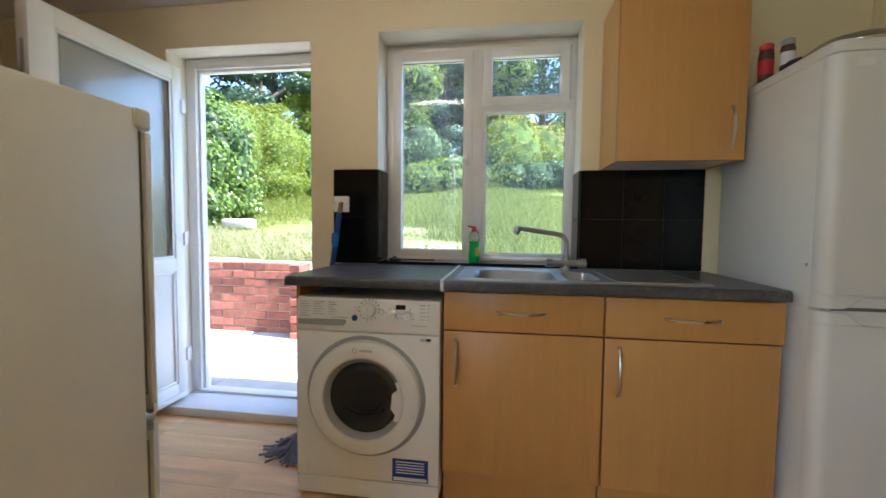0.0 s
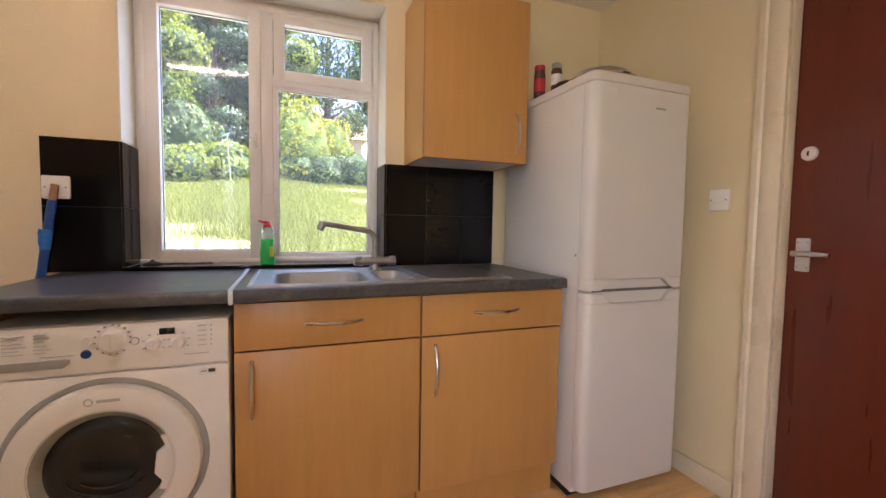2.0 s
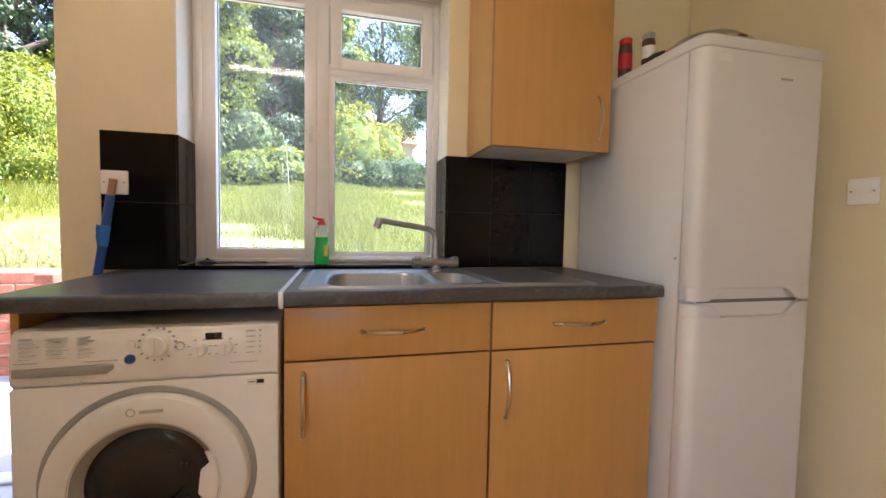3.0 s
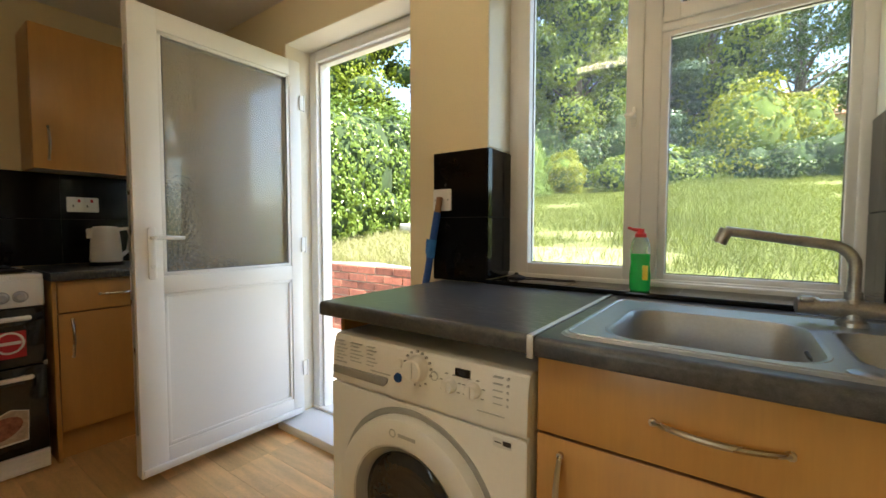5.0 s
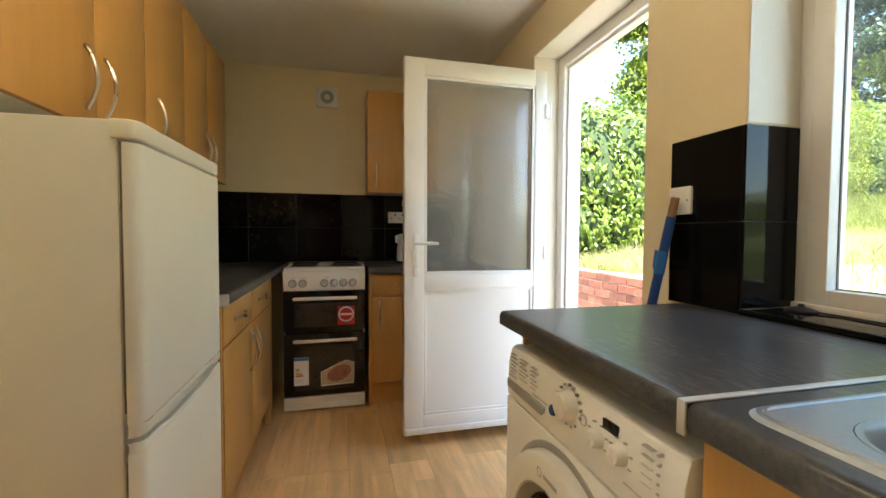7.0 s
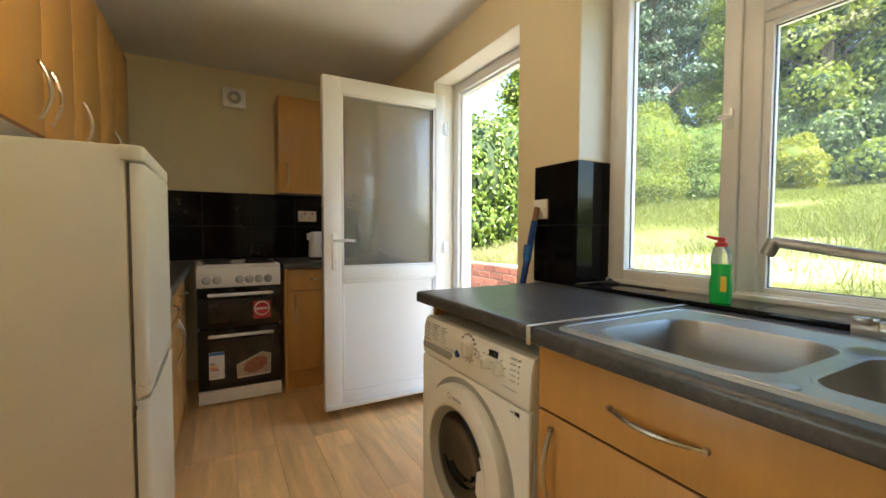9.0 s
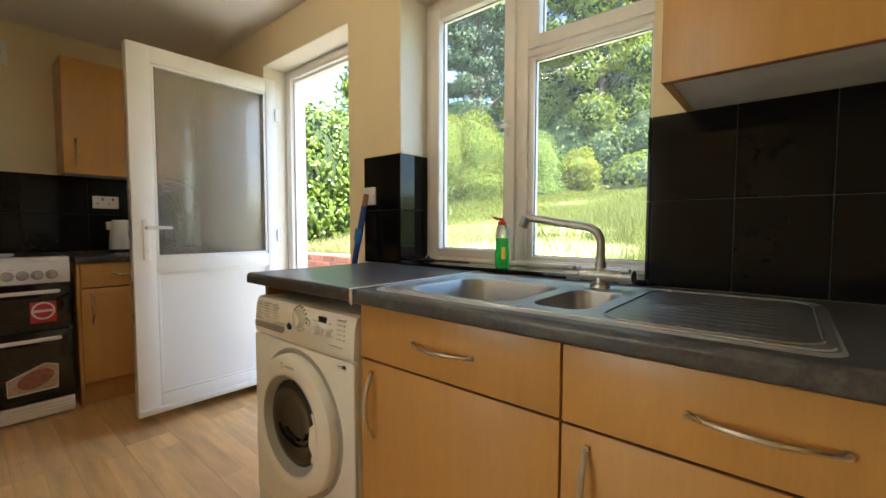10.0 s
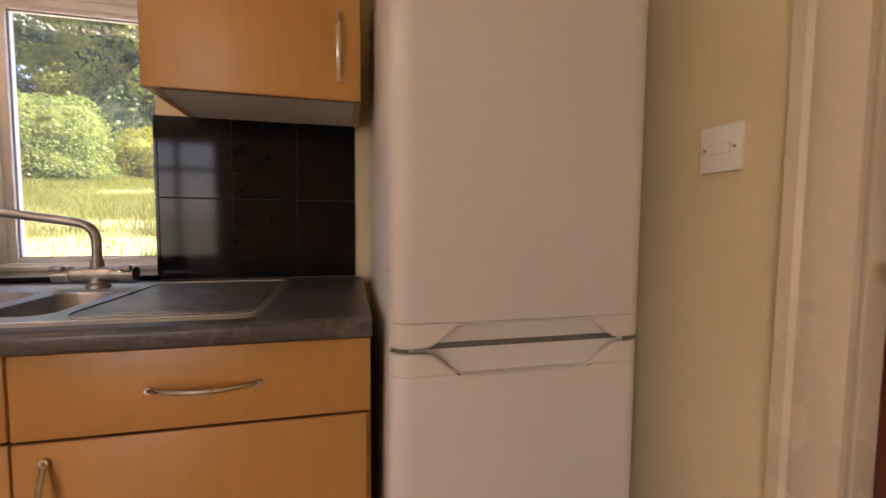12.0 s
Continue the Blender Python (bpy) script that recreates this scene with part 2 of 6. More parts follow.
GLASS = clear_glass("window_glass", (0.93, 0.96, 0.95), 0.013)
# gloss cut so the ceiling tube hardly shows in these panes
GLASS_DULL = clear_glass("low_gloss_window_glass", (0.93, 0.96, 0.95), 0.004)
STIPPLE = stippled_glass("stippled_glass")
TUBE = glow("fluorescent_tube", (1.0, 0.80, 0.56), TUBE_POWER)
RED = shader("red_plastic", (0.55, 0.02, 0.02), 0.35, var=0.1)
REDLABEL = shader("red_label", (0.50, 0.02, 0.035), 0.5, var=0.05, bump=0)
PAPER = shader("white_paper", (0.80, 0.80, 0.78), 0.7, var=0.03, bump=0.03)
BLUE = shader("blue_plastic", (0.008, 0.06, 0.26), 0.4, var=0.15)
BLUELABEL = shader("blue_label", (0.01, 0.045, 0.30), 0.5, var=0.05, bump=0)
PALEBLUE = shader("pale_blue_tape", (0.02, 0.16, 0.50), 0.45, var=0.15)
GREENLIQ = shader("green_washing_up_liquid", (0.03, 0.70, 0.14), 0.10, var=0.06, bump=0)
GREENLIQ.node_tree.nodes["Principled BSDF"].inputs["Transmission Weight"].default_value = 0.35
YELLOW = shader("yellow_label", (0.75, 0.60, 0.05), 0.5, var=0.05, bump=0)
WOOD = shader("bare_wood", (0.33, 0.17, 0.08), 0.6, var=0.2, stretch=(8, 8, 1))
MOPGREY = shader("grey_mop_yarn", (0.22, 0.22, 0.27), 0.95, var=0.4, scale=40, fine=200, bump=0.6)
SPICE = shader("dark_spice", (0.09, 0.035, 0.02), 0.6, var=0.4, scale=40)
MEAT = shader("roast_picture", (0.42, 0.17, 0.11), 0.5, var=0.5, scale=40, fine=110, bump=0, alt=(0.16, 0.05, 0.03))
PLATTER = shader("picture_background", (0.50, 0.40, 0.30), 0.5, var=0.3, scale=30, bump=0)
PEBBLE = shader("white_pebbledash", (0.80, 0.79, 0.75), 0.9, var=0.15, scale=60, fine=140, bump=1.0)
BRICK = shader("red_brick", (0.27, 0.092, 0.058), 0.9, var=0.45, scale=16, fine=120, bump=0.7, per_piece=0.4)
MORTAR = shader("pale_mortar", (0.33, 0.26, 0.20), 0.95, var=0.2, scale=20, bump=0.6)
SLAB = shader("concrete_slab", (0.42, 0.40, 0.365), 0.9, var=0.15, scale=4, fine=120, bump=0.5, per_piece=0.08)
EARTH = shader("meadow_ground", (0.135, 0.155, 0.020), 1.0, var=0.3, scale=0.9, fine=30, bump=0.8, alt=(0.14, 0.13, 0.05))
BARK = shader("bark", (0.10, 0.075, 0.055), 0.95, var=0.4, scale=6, fine=40, bump=1.0, stretch=(3, 3, 0.6))
# dark greens for filler masses, put in for the shade between leaves
CORE = shader("foliage_core_shade", (0.025, 0.045, 0.012), 1.0, var=0.4, scale=3, fine=20, bump=0.8)
CORE_CLIP = shader("clipped_core_shade", (0.07, 0.10, 0.008), 1.0, var=0.3, scale=5, fine=30, bump=0.8)
BARE = shader("dry_bare_earth", (0.30, 0.25, 0.13), 1.0, var=0.25, scale=5, fine=60, bump=0.8, alt=(0.17, 0.19, 0.05))
LEAF_HEDGE = leaf("hedge_leaves", (0.055, 0.099, 0.011), (0.1705, 0.2365, 0.0385), 0.35, 0.33)
LEAF_CLIP = leaf("clipped_hedge_leaves", (0.085, 0.120, 0.004), (0.23, 0.255, 0.008), 0.5)
LEAF_SOFT = leaf("soft_hedge_leaves", (0.10, 0.16, 0.018), (0.21, 0.29, 0.055), 0.45)
LEAF_GOLD = leaf("golden_leaves", (0.14, 0.16, 0.005), (0.30, 0.30, 0.009), 0.5)
LEAF_PINE = leaf("pine_needles", (0.0225, 0.051, 0.0255), (0.075, 0.12, 0.051), 0.3)
LEAF_TREE = leaf("broad_leaves", (0.095, 0.138, 0.009), (0.245, 0.295, 0.022), 0.45)
LEAF_DARK = leaf("dark_leaves", (0.0341, 0.0682, 0.0112), (0.1116, 0.1612, 0.026), 0.4)
GRASS = leaf("meadow_grass", (0.105, 0.130, 0.009), (0.170, 0.190, 0.022), 0.45, 0.6)
DRYGRASS = leaf("dry_grass", (0.182, 0.189, 0.07), (0.392, 0.364, 0.21), 0.4, 0.7)
ROOFTILE = shader("orange_roof_tile", (0.36, 0.17, 0.10), 0.9, var=0.2, scale=6)
RENDERWALL = shader("buff_house_wall", (0.34, 0.27, 0.20), 0.9, var=0.1)
FARGLASS = shader("far_window_glass", (0.05, 0.08, 0.10), 0.1, var=0.1, bump=0)


# ---- mesh helpers ----
def add_bm(dst, src):
    vm = [dst.verts.new(v.co) for v in src.verts]
    src.verts.index_update()
    for f in src.faces:
        try:
            dst.faces.new([vm[v.index] for v in f.verts])
        except ValueError:
            pass
    src.free()
    return dst


def join(*bms):
    out = bmesh.new()
    for b in bms:
        add_bm(out, b)
    return out


def box(x0, x1, y0, y1, z0, z1, bevel=0.0, seg=2):
    b = bmesh.new()
    bmesh.ops.create_cube(b, size=1, matrix=Matrix.Translation(((x0 + x1) / 2, (y0 + y1) / 2, (z0 + z1) / 2)) @ Matrix.Diagonal((abs(x1 - x0), abs(y1 - y0), abs(z1 - z0), 1)))
    if bevel:
        bmesh.ops.bevel(b, geom=b.edges[:], offset=bevel, segments=seg, affect="EDGES", profile=0.5)
    return b


def prism(outline, axis, lo, hi, bevel=0.0, seg=2):
    """A 2D outline pushed along an axis; the outline's axes are the other two in order x, y, z."""
    b = bmesh.new()
    def place(p, h):
        q = list(p)
        q.insert("xyz".index(axis), h)
        return q
    bot = [b.verts.new(place(p, lo)) for p in outline]
    top = [b.verts.new(place(p, hi)) for p in outline]
    b.faces.new(bot)
    b.faces.new(top[::-1])
    k = len(outline)
    for i in range(k):
        b.faces.new((bot[i], top[i], top[(i + 1) % k], bot[(i + 1) % k]))
    bmesh.ops.recalc_face_normals(b, faces=b.faces[:])
    if bevel:
        caps = [e for e in b.edges if len(e.link_faces) == 2 and any(len(f.verts) == k for f in e.link_faces)]
        bmesh.ops.bevel(b, geom=caps, offset=bevel, segments=seg, affect="EDGES", profile=0.5)
    return b


def rounded(x0, x1, y0, y1, r, n=6, corners=(1, 1, 1, 1)):
    """Outline of a rectangle with round corners; corners in order (x1 y1), (x0 y1), (x0 y0), (x1 y0)."""
    pts = []
    for i, (cx, cy, a) in enumerate(((x1 - r, y1 - r, 0), (x0 + r, y1 - r, 90), (x0 + r, y0 + r, 180), (x1 - r, y0 + r, 270))):
        if corners[i]:
            for k in range(n + 1):
                t = radians(a + 90 * k / n)
                pts.append((cx + r * math.cos(t), cy + r * math.sin(t)))
        else:
            pts.append(((x1, y1), (x0, y1), (x0, y0), (x1, y0))[i])
    return pts


def rod(p0, p1, r0, r1=None, n=14):
    p0, p1 = Vector(p0), Vector(p1)
    d = p1 - p0
    b = bmesh.new()
    m = Matrix.Translation((p0 + p1) / 2) @ d.to_track_quat("Z", "Y").to_matrix().to_4x4()
    bmesh.ops.create_cone(b, cap_ends=True, segments=n, radius1=r0, radius2=r0 if r1 is None else r1, depth=d.length, matrix=m)
    return b


def tube(points, r, n=8, flat=1.0):
    """A round bar along a line of points; flat squashes it sideways. r may be a list."""
    b = bmesh.new()
    pts = [Vector(p) for p in points]
    rings = []
    side = None
    for i, p in enumerate(pts):
        d = (pts[min(i + 1, len(pts) - 1)] - pts[max(i - 1, 0)]).normalized()
        if side is None:
            side = d.orthogonal().normalized()
        side = (side - d * side.dot(d)).normalized()
        up = d.cross(side)
        rr = r[i] if isinstance(r, (list, tuple)) else r
        rings.append([b.verts.new(p + side * rr * math.cos(2 * math.pi * k / n) * flat + up * rr * math.sin(2 * math.pi * k / n)) for k in range(n)])
    for a, c in zip(rings, rings[1:]):
        for k in range(n):
            b.faces.new((a[k], a[(k + 1) % n], c[(k + 1) % n], c[k]))
    b.faces.new(rings[0][::-1])
    b.faces.new(rings[-1])
    return b


def lathe(profile, centre, axis="z", n=40, close=False):
    """(radius, height) pairs turned about an axis."""
    b = bmesh.new()
    c = Vector(centre)
    frame_axes = {"z": (Vector((1, 0, 0)), Vector((0, 1, 0)), Vector((0, 0, 1))), "y": (Vector((1, 0, 0)), Vector((0, 0, 1)), Vector((0, 1, 0))), "x": (Vector((0, 1, 0)), Vector((0, 0, 1)), Vector((1, 0, 0)))}
    u, v, w = frame_axes[axis]
    rings = []
    for r, h in profile:
        if r < 1e-6:
            rings.append([b.verts.new(c + w * h)])
        else:
            rings.append([b.verts.new(c + (u * math.cos(2 * math.pi * k / n) + v * math.sin(2 * math.pi * k / n)) * r + w * h) for k in range(n)])
    pairs = list(zip(rings, rings[1:])) + ([(rings[-1], rings[0])] if close else [])
    for a, d in pairs:
        for k in range(n):
            j = (k + 1) % n
            if len(a) == 1 and len(d) == 1:
                continue
            if len(a) == 1:
                b.faces.new((a[0], d[k], d[j]))
            elif len(d) == 1:
                b.faces.new((a[k], a[j], d[0]))
            else:
                b.faces.new((a[k], a[j], d[j], d[k]))
    bmesh.ops.recalc_face_normals(b, faces=b.faces[:])
    return b


def where(ob):
    p = Vector((0, 0, 0))
    while ob:
        p += ob.location
        ob = ob.parent
    return p


def finish(me, mat, sharp=35):
    me.materials.append(mat)
    for p in me.polygons:
        p.use_smooth = True
    me.set_sharp_from_angle(angle=radians(sharp))


def part(name, bm, mat, parent, label=""):
    """One mesh object from a bmesh in world places, under a thing or a part."""
    bmesh.ops.recalc_face_normals(bm, faces=bm.faces[:])
    bmesh.ops.translate(bm, verts=bm.verts[:], vec=-where(parent))
    me = bpy.data.meshes.new(name)
    bm.to_mesh(me)
    bm.free()
    finish(me, mat)
    ob = new(name, me)
    ob.parent = parent
    if label:
        ob["label"] = label
    return ob


def solo(name, bm, mat, base, label="", category="", group="", kind=""):
    """A thing, or a piece of the setting, of one mesh, with its origin at its base."""
    bmesh.ops.recalc_face_normals(bm, faces=bm.faces[:])
    bmesh.ops.translate(bm, verts=bm.verts[:], vec=-Vector(base))
    me = bpy.data.meshes.new(name)
    bm.to_mesh(me)
    bm.free()
    finish(me, mat)
    ob = new(name, me)
    ob.location = base
    return tagged(ob, label, category, group, kind)


def thing(name, base, label, category, group="", kind=""):
    ob = new(name)
    ob.empty_display_size = 0.1
    ob.location = base
    return tagged(ob, label, category, group, kind)


def shared_piece(name, me, parent, at):
    ob = new(name, me)
    ob.parent = parent
    ob.location = Vector(at) - where(parent)
    return ob


# ---- the large structure ----
NY, NO = 3.225, 3.50          # north wall, inside and outside
WX, EX = -2.83, 1.85          # west and east walls
SY = 1.19                     # south wall of the galley
BY = -1.60                    # wall of the room behind
HX = -0.42                    # end of the galley's south wall
CZ = 2.35                     # ceiling
D0, D1, DZ = -1.715, -0.825, 2.118     # door opening
W0, W1, WZ0, WZ1 = -0.452, 0.606, 0.905, 2.142    # window opening

solo("wall_north", join(
    box(WX - 0.15, D0, NY, NO, -0.15, CZ + 0.12), box(D0, D1, NY, NO, DZ, CZ + 0.12), box(D1, W0, NY, NO, -0.15, CZ + 0.12),
    box(W0, W1, NY, NO, -0.15, WZ0), box(W0, W1, NY, NO, WZ1, CZ + 0.12), box(W1, EX + 0.15, NY, NO, -0.15, CZ + 0.12)),
    PAINT, (0, NY, 0), "cream painted kitchen wall with window and back door openings", "wall", kind="structure")
wall_north = bpy.data.objects["wall_north"]
solo("wall_west", box(WX - 0.15, WX, SY - 0.15, NY - 0.002, -0.15, CZ + 0.12), PAINT, (WX, SY, 0), "cream painted wall behind the cooker", "wall", kind="structure")
wall_west = bpy.data.objects["wall_west"]
solo("wall_south", box(WX, HX, SY - 0.12, SY, -0.15, CZ + 0.12), PAINT, (WX, SY, 0), "cream painted wall behind the wall cupboards", "wall", kind="structure")
wall_south = bpy.data.objects["wall_south"]
V0, V1, VZ0, VZ1 = -2.60, -0.55, 0.55, 2.20    # window of the room behind
solo("wall_back", join(box(WX - 0.15, V0, BY - 0.25, BY, -0.15, CZ + 0.12), box(V1, EX + 0.15, BY - 0.25, BY, -0.15, CZ + 0.12), box(V0, V1, BY - 0.25, BY, -0.15, VZ0), box(V0, V1, BY - 0.25, BY, VZ1, CZ + 0.12)), PAINT, (HX, BY, 0), "plain cream wall with a wide window", "wall", kind="structure")
solo("wall_side", box(WX - 0.15, WX, BY + 0.002, SY - 0.152, -0.15, CZ + 0.12), PAINT, (WX, BY, 0), "plain cream painted side wall", "wall", kind="structure")
back_window = thing("window_2", (-1.3, BY - 0.12, VZ0), "white framed window of the room behind", "window", kind="structure")
part("window_frame", join(*[box(a, b, BY - 0.15, BY - 0.09, c, d, 0.006) for a, b, c, d in ((V0, V0 + 0.06, VZ0, VZ1), (V1 - 0.06, V1, VZ0, VZ1), (V0 + 0.06, V1 - 0.06, VZ0, VZ0 + 0.06), (V0 + 0.06, V1 - 0.06, VZ1 - 0.06, VZ1), (-1.60, -1.54, VZ0 + 0.06, VZ1 - 0.06), (-1.10, -1.04, VZ0 + 0.06, VZ1 - 0.06), (-2.04, -0.61, 1.76, 1.81))]), PVC, back_window)
bp_ = part("pane", box(V0 + 0.05, V1 - 0.05, BY - 0.122, BY - 0.118, VZ0 + 0.05, VZ1 - 0.05), GLASS_DULL, back_window)
bp_.visible_shadow = False
# the sky's light through that window
daylight_data = bpy.data.lights.new("back_window_daylight", "AREA")
daylight_data.shape, daylight_data.size, daylight_data.size_y = "RECTANGLE", V1 - V0 - 0.1, VZ1 - VZ0 - 0.1
daylight_data.energy, daylight_data.color = BACK_WINDOW_POWER, (1.0, 0.95, 0.88)
new("back_window_daylight", daylight_data).matrix_world = look(((V0 + V1) / 2, BY - 0.165, (VZ0 + VZ1) / 2), ((V0 + V1) / 2, 2.0, (VZ0 + VZ1) / 2))
HD0, HD1, HDZ = 1.47, 2.240, 2.03    # inner door opening, in y
solo("wall_east", join(box(EX, EX + 0.12, BY, HD0, -0.15, CZ + 0.12), box(EX, EX + 0.12, HD1, NY - 0.002, -0.15, CZ + 0.12), box(EX, EX + 0.12, HD0, HD1, HDZ, CZ + 0.12)),
     PAINT, (EX, BY, 0), "cream painted wall beside the brown door", "wall", kind="structure")
solo("ceiling", box(WX - 0.15, EX + 0.15, BY - 0.25, NO, CZ, CZ + 0.10), CEIL, (0, 2, CZ), "off-white painted ceiling", "ceiling", kind="structure")
solo("floor", box(WX, EX + 0.12, BY, NY, -0.15, -0.012), EDGE, (0, 2, -0.012), "oak-effect laminate floor", "floor", kind="structure")
floor = bpy.data.objects["floor"]
solo("baseboard", join(box(EX - 0.016, EX - 0.001, 2.338, NY, 0, 0.085, 0.004), box(EX - 0.016, EX - 0.001, BY, 1.35, 0, 0.085, 0.004)), TRIM, (EX, 2.3, 0), "cream gloss skirting board", "skirting", kind="structure")

# ---- back door: frame, threshold and open leaf ----
doorway = thing("door_1", (-1.665, 3.283, 0.06), "white half-glazed back door standing wide open", "door", kind="structure")
leaf_x0, leaf_x1, ly0, ly1, lz0, lz1 = -1.725, -1.667, 2.490, 3.283, 0.065, 2.025
g0, g1, gz0, gz1 = 2.594, 3.214, 0.912, 1.938        # glazed part
p0, p1, pz0, pz1 = 2.594, 3.214, 0.165, 0.835        # lower panel
stile = lambda *a: box(leaf_x0, leaf_x1, *a, 0.004)
part("leaf_frame", join(stile(ly0, g0, lz0, lz1), stile(g1, ly1, lz0, lz1), stile(g0 - 0.002, g1 + 0.002, gz1, lz1), stile(g0 - 0.002, g1 + 0.002, pz1, gz0), stile(g0 - 0.002, g1 + 0.002, lz0, pz0)), PVC, doorway)
part("panel", join(box(leaf_x0 + 0.014, leaf_x1 - 0.014, p0 - 0.005, p1 + 0.005, pz0 - 0.005, pz1 + 0.005)), PVC, doorway)
for k, (a, b, c, d) in enumerate(((g0, g1, gz0, gz1), (p0, p1, pz0, pz1))):
    w = 0.016
    part("bead", join(*[box(leaf_x1 - 0.013, leaf_x1 - 0.005, *q, 0.003) for q in ((a, b, d - w, d), (a, b, c, c + w), (a, a + w, c, d), (b - w, b, c, d))]), PVC, doorway)
    part("bead", join(*[box(leaf_x0 + 0.005, leaf_x0 + 0.013, *q, 0.003) for q in ((a, b, d - w, d), (a, b, c, c + w), (a, a + w, c, d), (b - w, b, c, d))]), PVC, doorway)
pane = part("pane", box(-1.699, -1.693, g0 - 0.004, g1 + 0.004, gz0 - 0.004, gz1 + 0.004), STIPPLE, doorway, "stippled obscure glass")
pane.visible_shadow = False
part("gasket", join(box(leaf_x1 - 0.012, leaf_x1 - 0.0045, g0 + 0.016, g0 + 0.019, gz0 + 0.016, gz1 - 0.016), box(leaf_x1 - 0.012, leaf_x1 - 0.0045, g1 - 0.019, g1 - 0.016, gz0 + 0.016, gz1 - 0.016), box(leaf_x1 - 0.012, leaf_x1 - 0.0045, g0 + 0.016, g1 - 0.016, gz0 + 0.016, gz0 + 0.019)), GASKET, doorway)
part("weather_bar", box(leaf_x1, leaf_x1 + 0.016, ly0 + 0.005, ly1 - 0.02, 0.075, 0.105, 0.006), PVC, doorway)
for s, x in ((1, leaf_x1), (-1, leaf_x0)):
    plate = part("handle_plate", prism(rounded(2.535, 2.567, 0.90, 1.12, 0.014), "x", min(x, x + s * 0.010), max(x, x + s * 0.010), 0.003), PVC, doorway)
    part("lever", join(rod((x + s * 0.008, 2.551, 1.075), (x + s * 0.045, 2.551, 1.075), 0.009), tube([(x + s * 0.045, 2.543, 1.075), (x + s * 0.047, 2.60, 1.076), (x + s * 0.045, 2.66, 1.074)], [0.010, 0.009, 0.008], 10)), ALU, plate, "silver lever handle")
    part("cylinder", rod((x, 2.551, 0.955), (x + s * 0.014, 2.551, 0.955), 0.009), ALU, plate)
part("lock_strip", join(box(-1.705, -1.688, ly0 - 0.002, ly0 + 0.001, 0.25, 1.85), *[box(-1.710, -1.683, ly0 - 0.006, ly0, z, z + 0.045, 0.002) for z in (0.33, 0.80, 1.02, 1.25, 1.70)]), STEEL, doorway, "steel multipoint lock strip on the edge")
for z in (0.28, 0.98, 1.76):
    part("hinge", join(rod((-1.660, 3.300, z), (-1.660, 3.300, z + 0.09), 0.006), box(-1.664, -1.657, 3.272, 3.302, z + 0.005, z + 0.085, 0.002)), PVC, doorway)
FY0, FY1 = 3.376, 3.446       # the frame sits deep in the opening
solo("door_frame", join(
    box(D0 + 0.004, D0 + 0.064, FY0, FY1, 0.05, DZ - 0.004, 0.005), box(D0 + 0.064, D0 + 0.080, FY0 + 0.022, FY1 - 0.004, 0.05, DZ - 0.066, 0.003), box(D1 - 0.064, D1 - 0.004, FY0, FY1, 0.05, DZ - 0.004, 0.005), box(D1 - 0.080, D1 - 0.064, FY0 + 0.022, FY1 - 0.004, 0.05, DZ - 0.066, 0.003),
    box(D0 + 0.062, D1 - 0.062, FY0, FY1, DZ - 0.064, DZ - 0.004, 0.005), box(D0 + 0.062, D1 - 0.062, FY0 + 0.022, FY1 - 0.004, DZ - 0.080, DZ - 0.062, 0.003)),
    PVC, (-1.3, FY0, 0.05), "white plastic back door frame", "door frame", kind="structure")
solo("door_sill", join(box(D0 - 0.02, D1, 3.155, 3.46, 0.0, 0.05, 0.006), box(D0 + 0.01, D1 - 0.01, FY0 - 0.004, FY1 + 0.006, 0.051, 0.066, 0.004)), PVC, (-1.3, 3.3, 0), "white plastic threshold step at back door", "threshold", kind="structure")
solo("door_jamb", join(box(D0 - 0.004, D0 + 0.008, FY1 + 0.003, NO + 0.02, -0.15, DZ), box(WX - 0.15, D0 - 0.004, NO, NO + 0.02, -0.15, CZ)), PEBBLE, (D0, NO, 0), "white pebbledashed outer wall beside the door", "outer wall", kind="structure")

# ---- window ----
window = thing("window_1", (0.08, 3.44, 0.925), "white plastic casement window with three panes", "window", kind="structure")
fy0, fy1 = 3.405, 3.470
wz0, wz1 = 0.925, WZ1
part("window_frame", join(
    box(W0, -0.405, fy0, fy1, wz0, wz1, 0.006), box(0.575, W1, fy0, fy1, wz0, wz1, 0.006), box(-0.407, 0.577, fy0, fy1, wz1 - 0.05, wz1, 0.006),
    box(-0.407, 0.577, fy0, fy1, wz0, wz0 + 0.022, 0.005), box(0.040, 0.098, fy0, fy1, wz0 + 0.02, wz1 - 0.048, 0.006), box(0.096, 0.577, fy0, fy1, 1.760, 1.812, 0.006)), PVC, window)
def sash(name, x0, x1, z0, z1, w, y0, y1):
    return part(name, join(box(x0, x0 + w, y0, y1, z0, z1, 0.005), box(x1 - w, x1, y0, y1, z0, z1, 0.005), box(x0 + w - 0.002, x1 - w + 0.002, y0, y1, z1 - w, z1, 0.005), box(x0 + w - 0.002, x1 - w + 0.002, y0, y1, z0, z0 + w, 0.005)), PVC, window)
s1 = sash("casement", -0.412, 0.046, 0.930, 2.096, 0.052, 3.392, 3.455)
s2 = sash("top_light", 0.102, 0.566, 1.785, 2.096, 0.050, 3.392, 3.455)
s3 = sash("glazing_bead", 0.096, 0.578, 0.938, 1.772, 0.026, 3.415, 3.455)
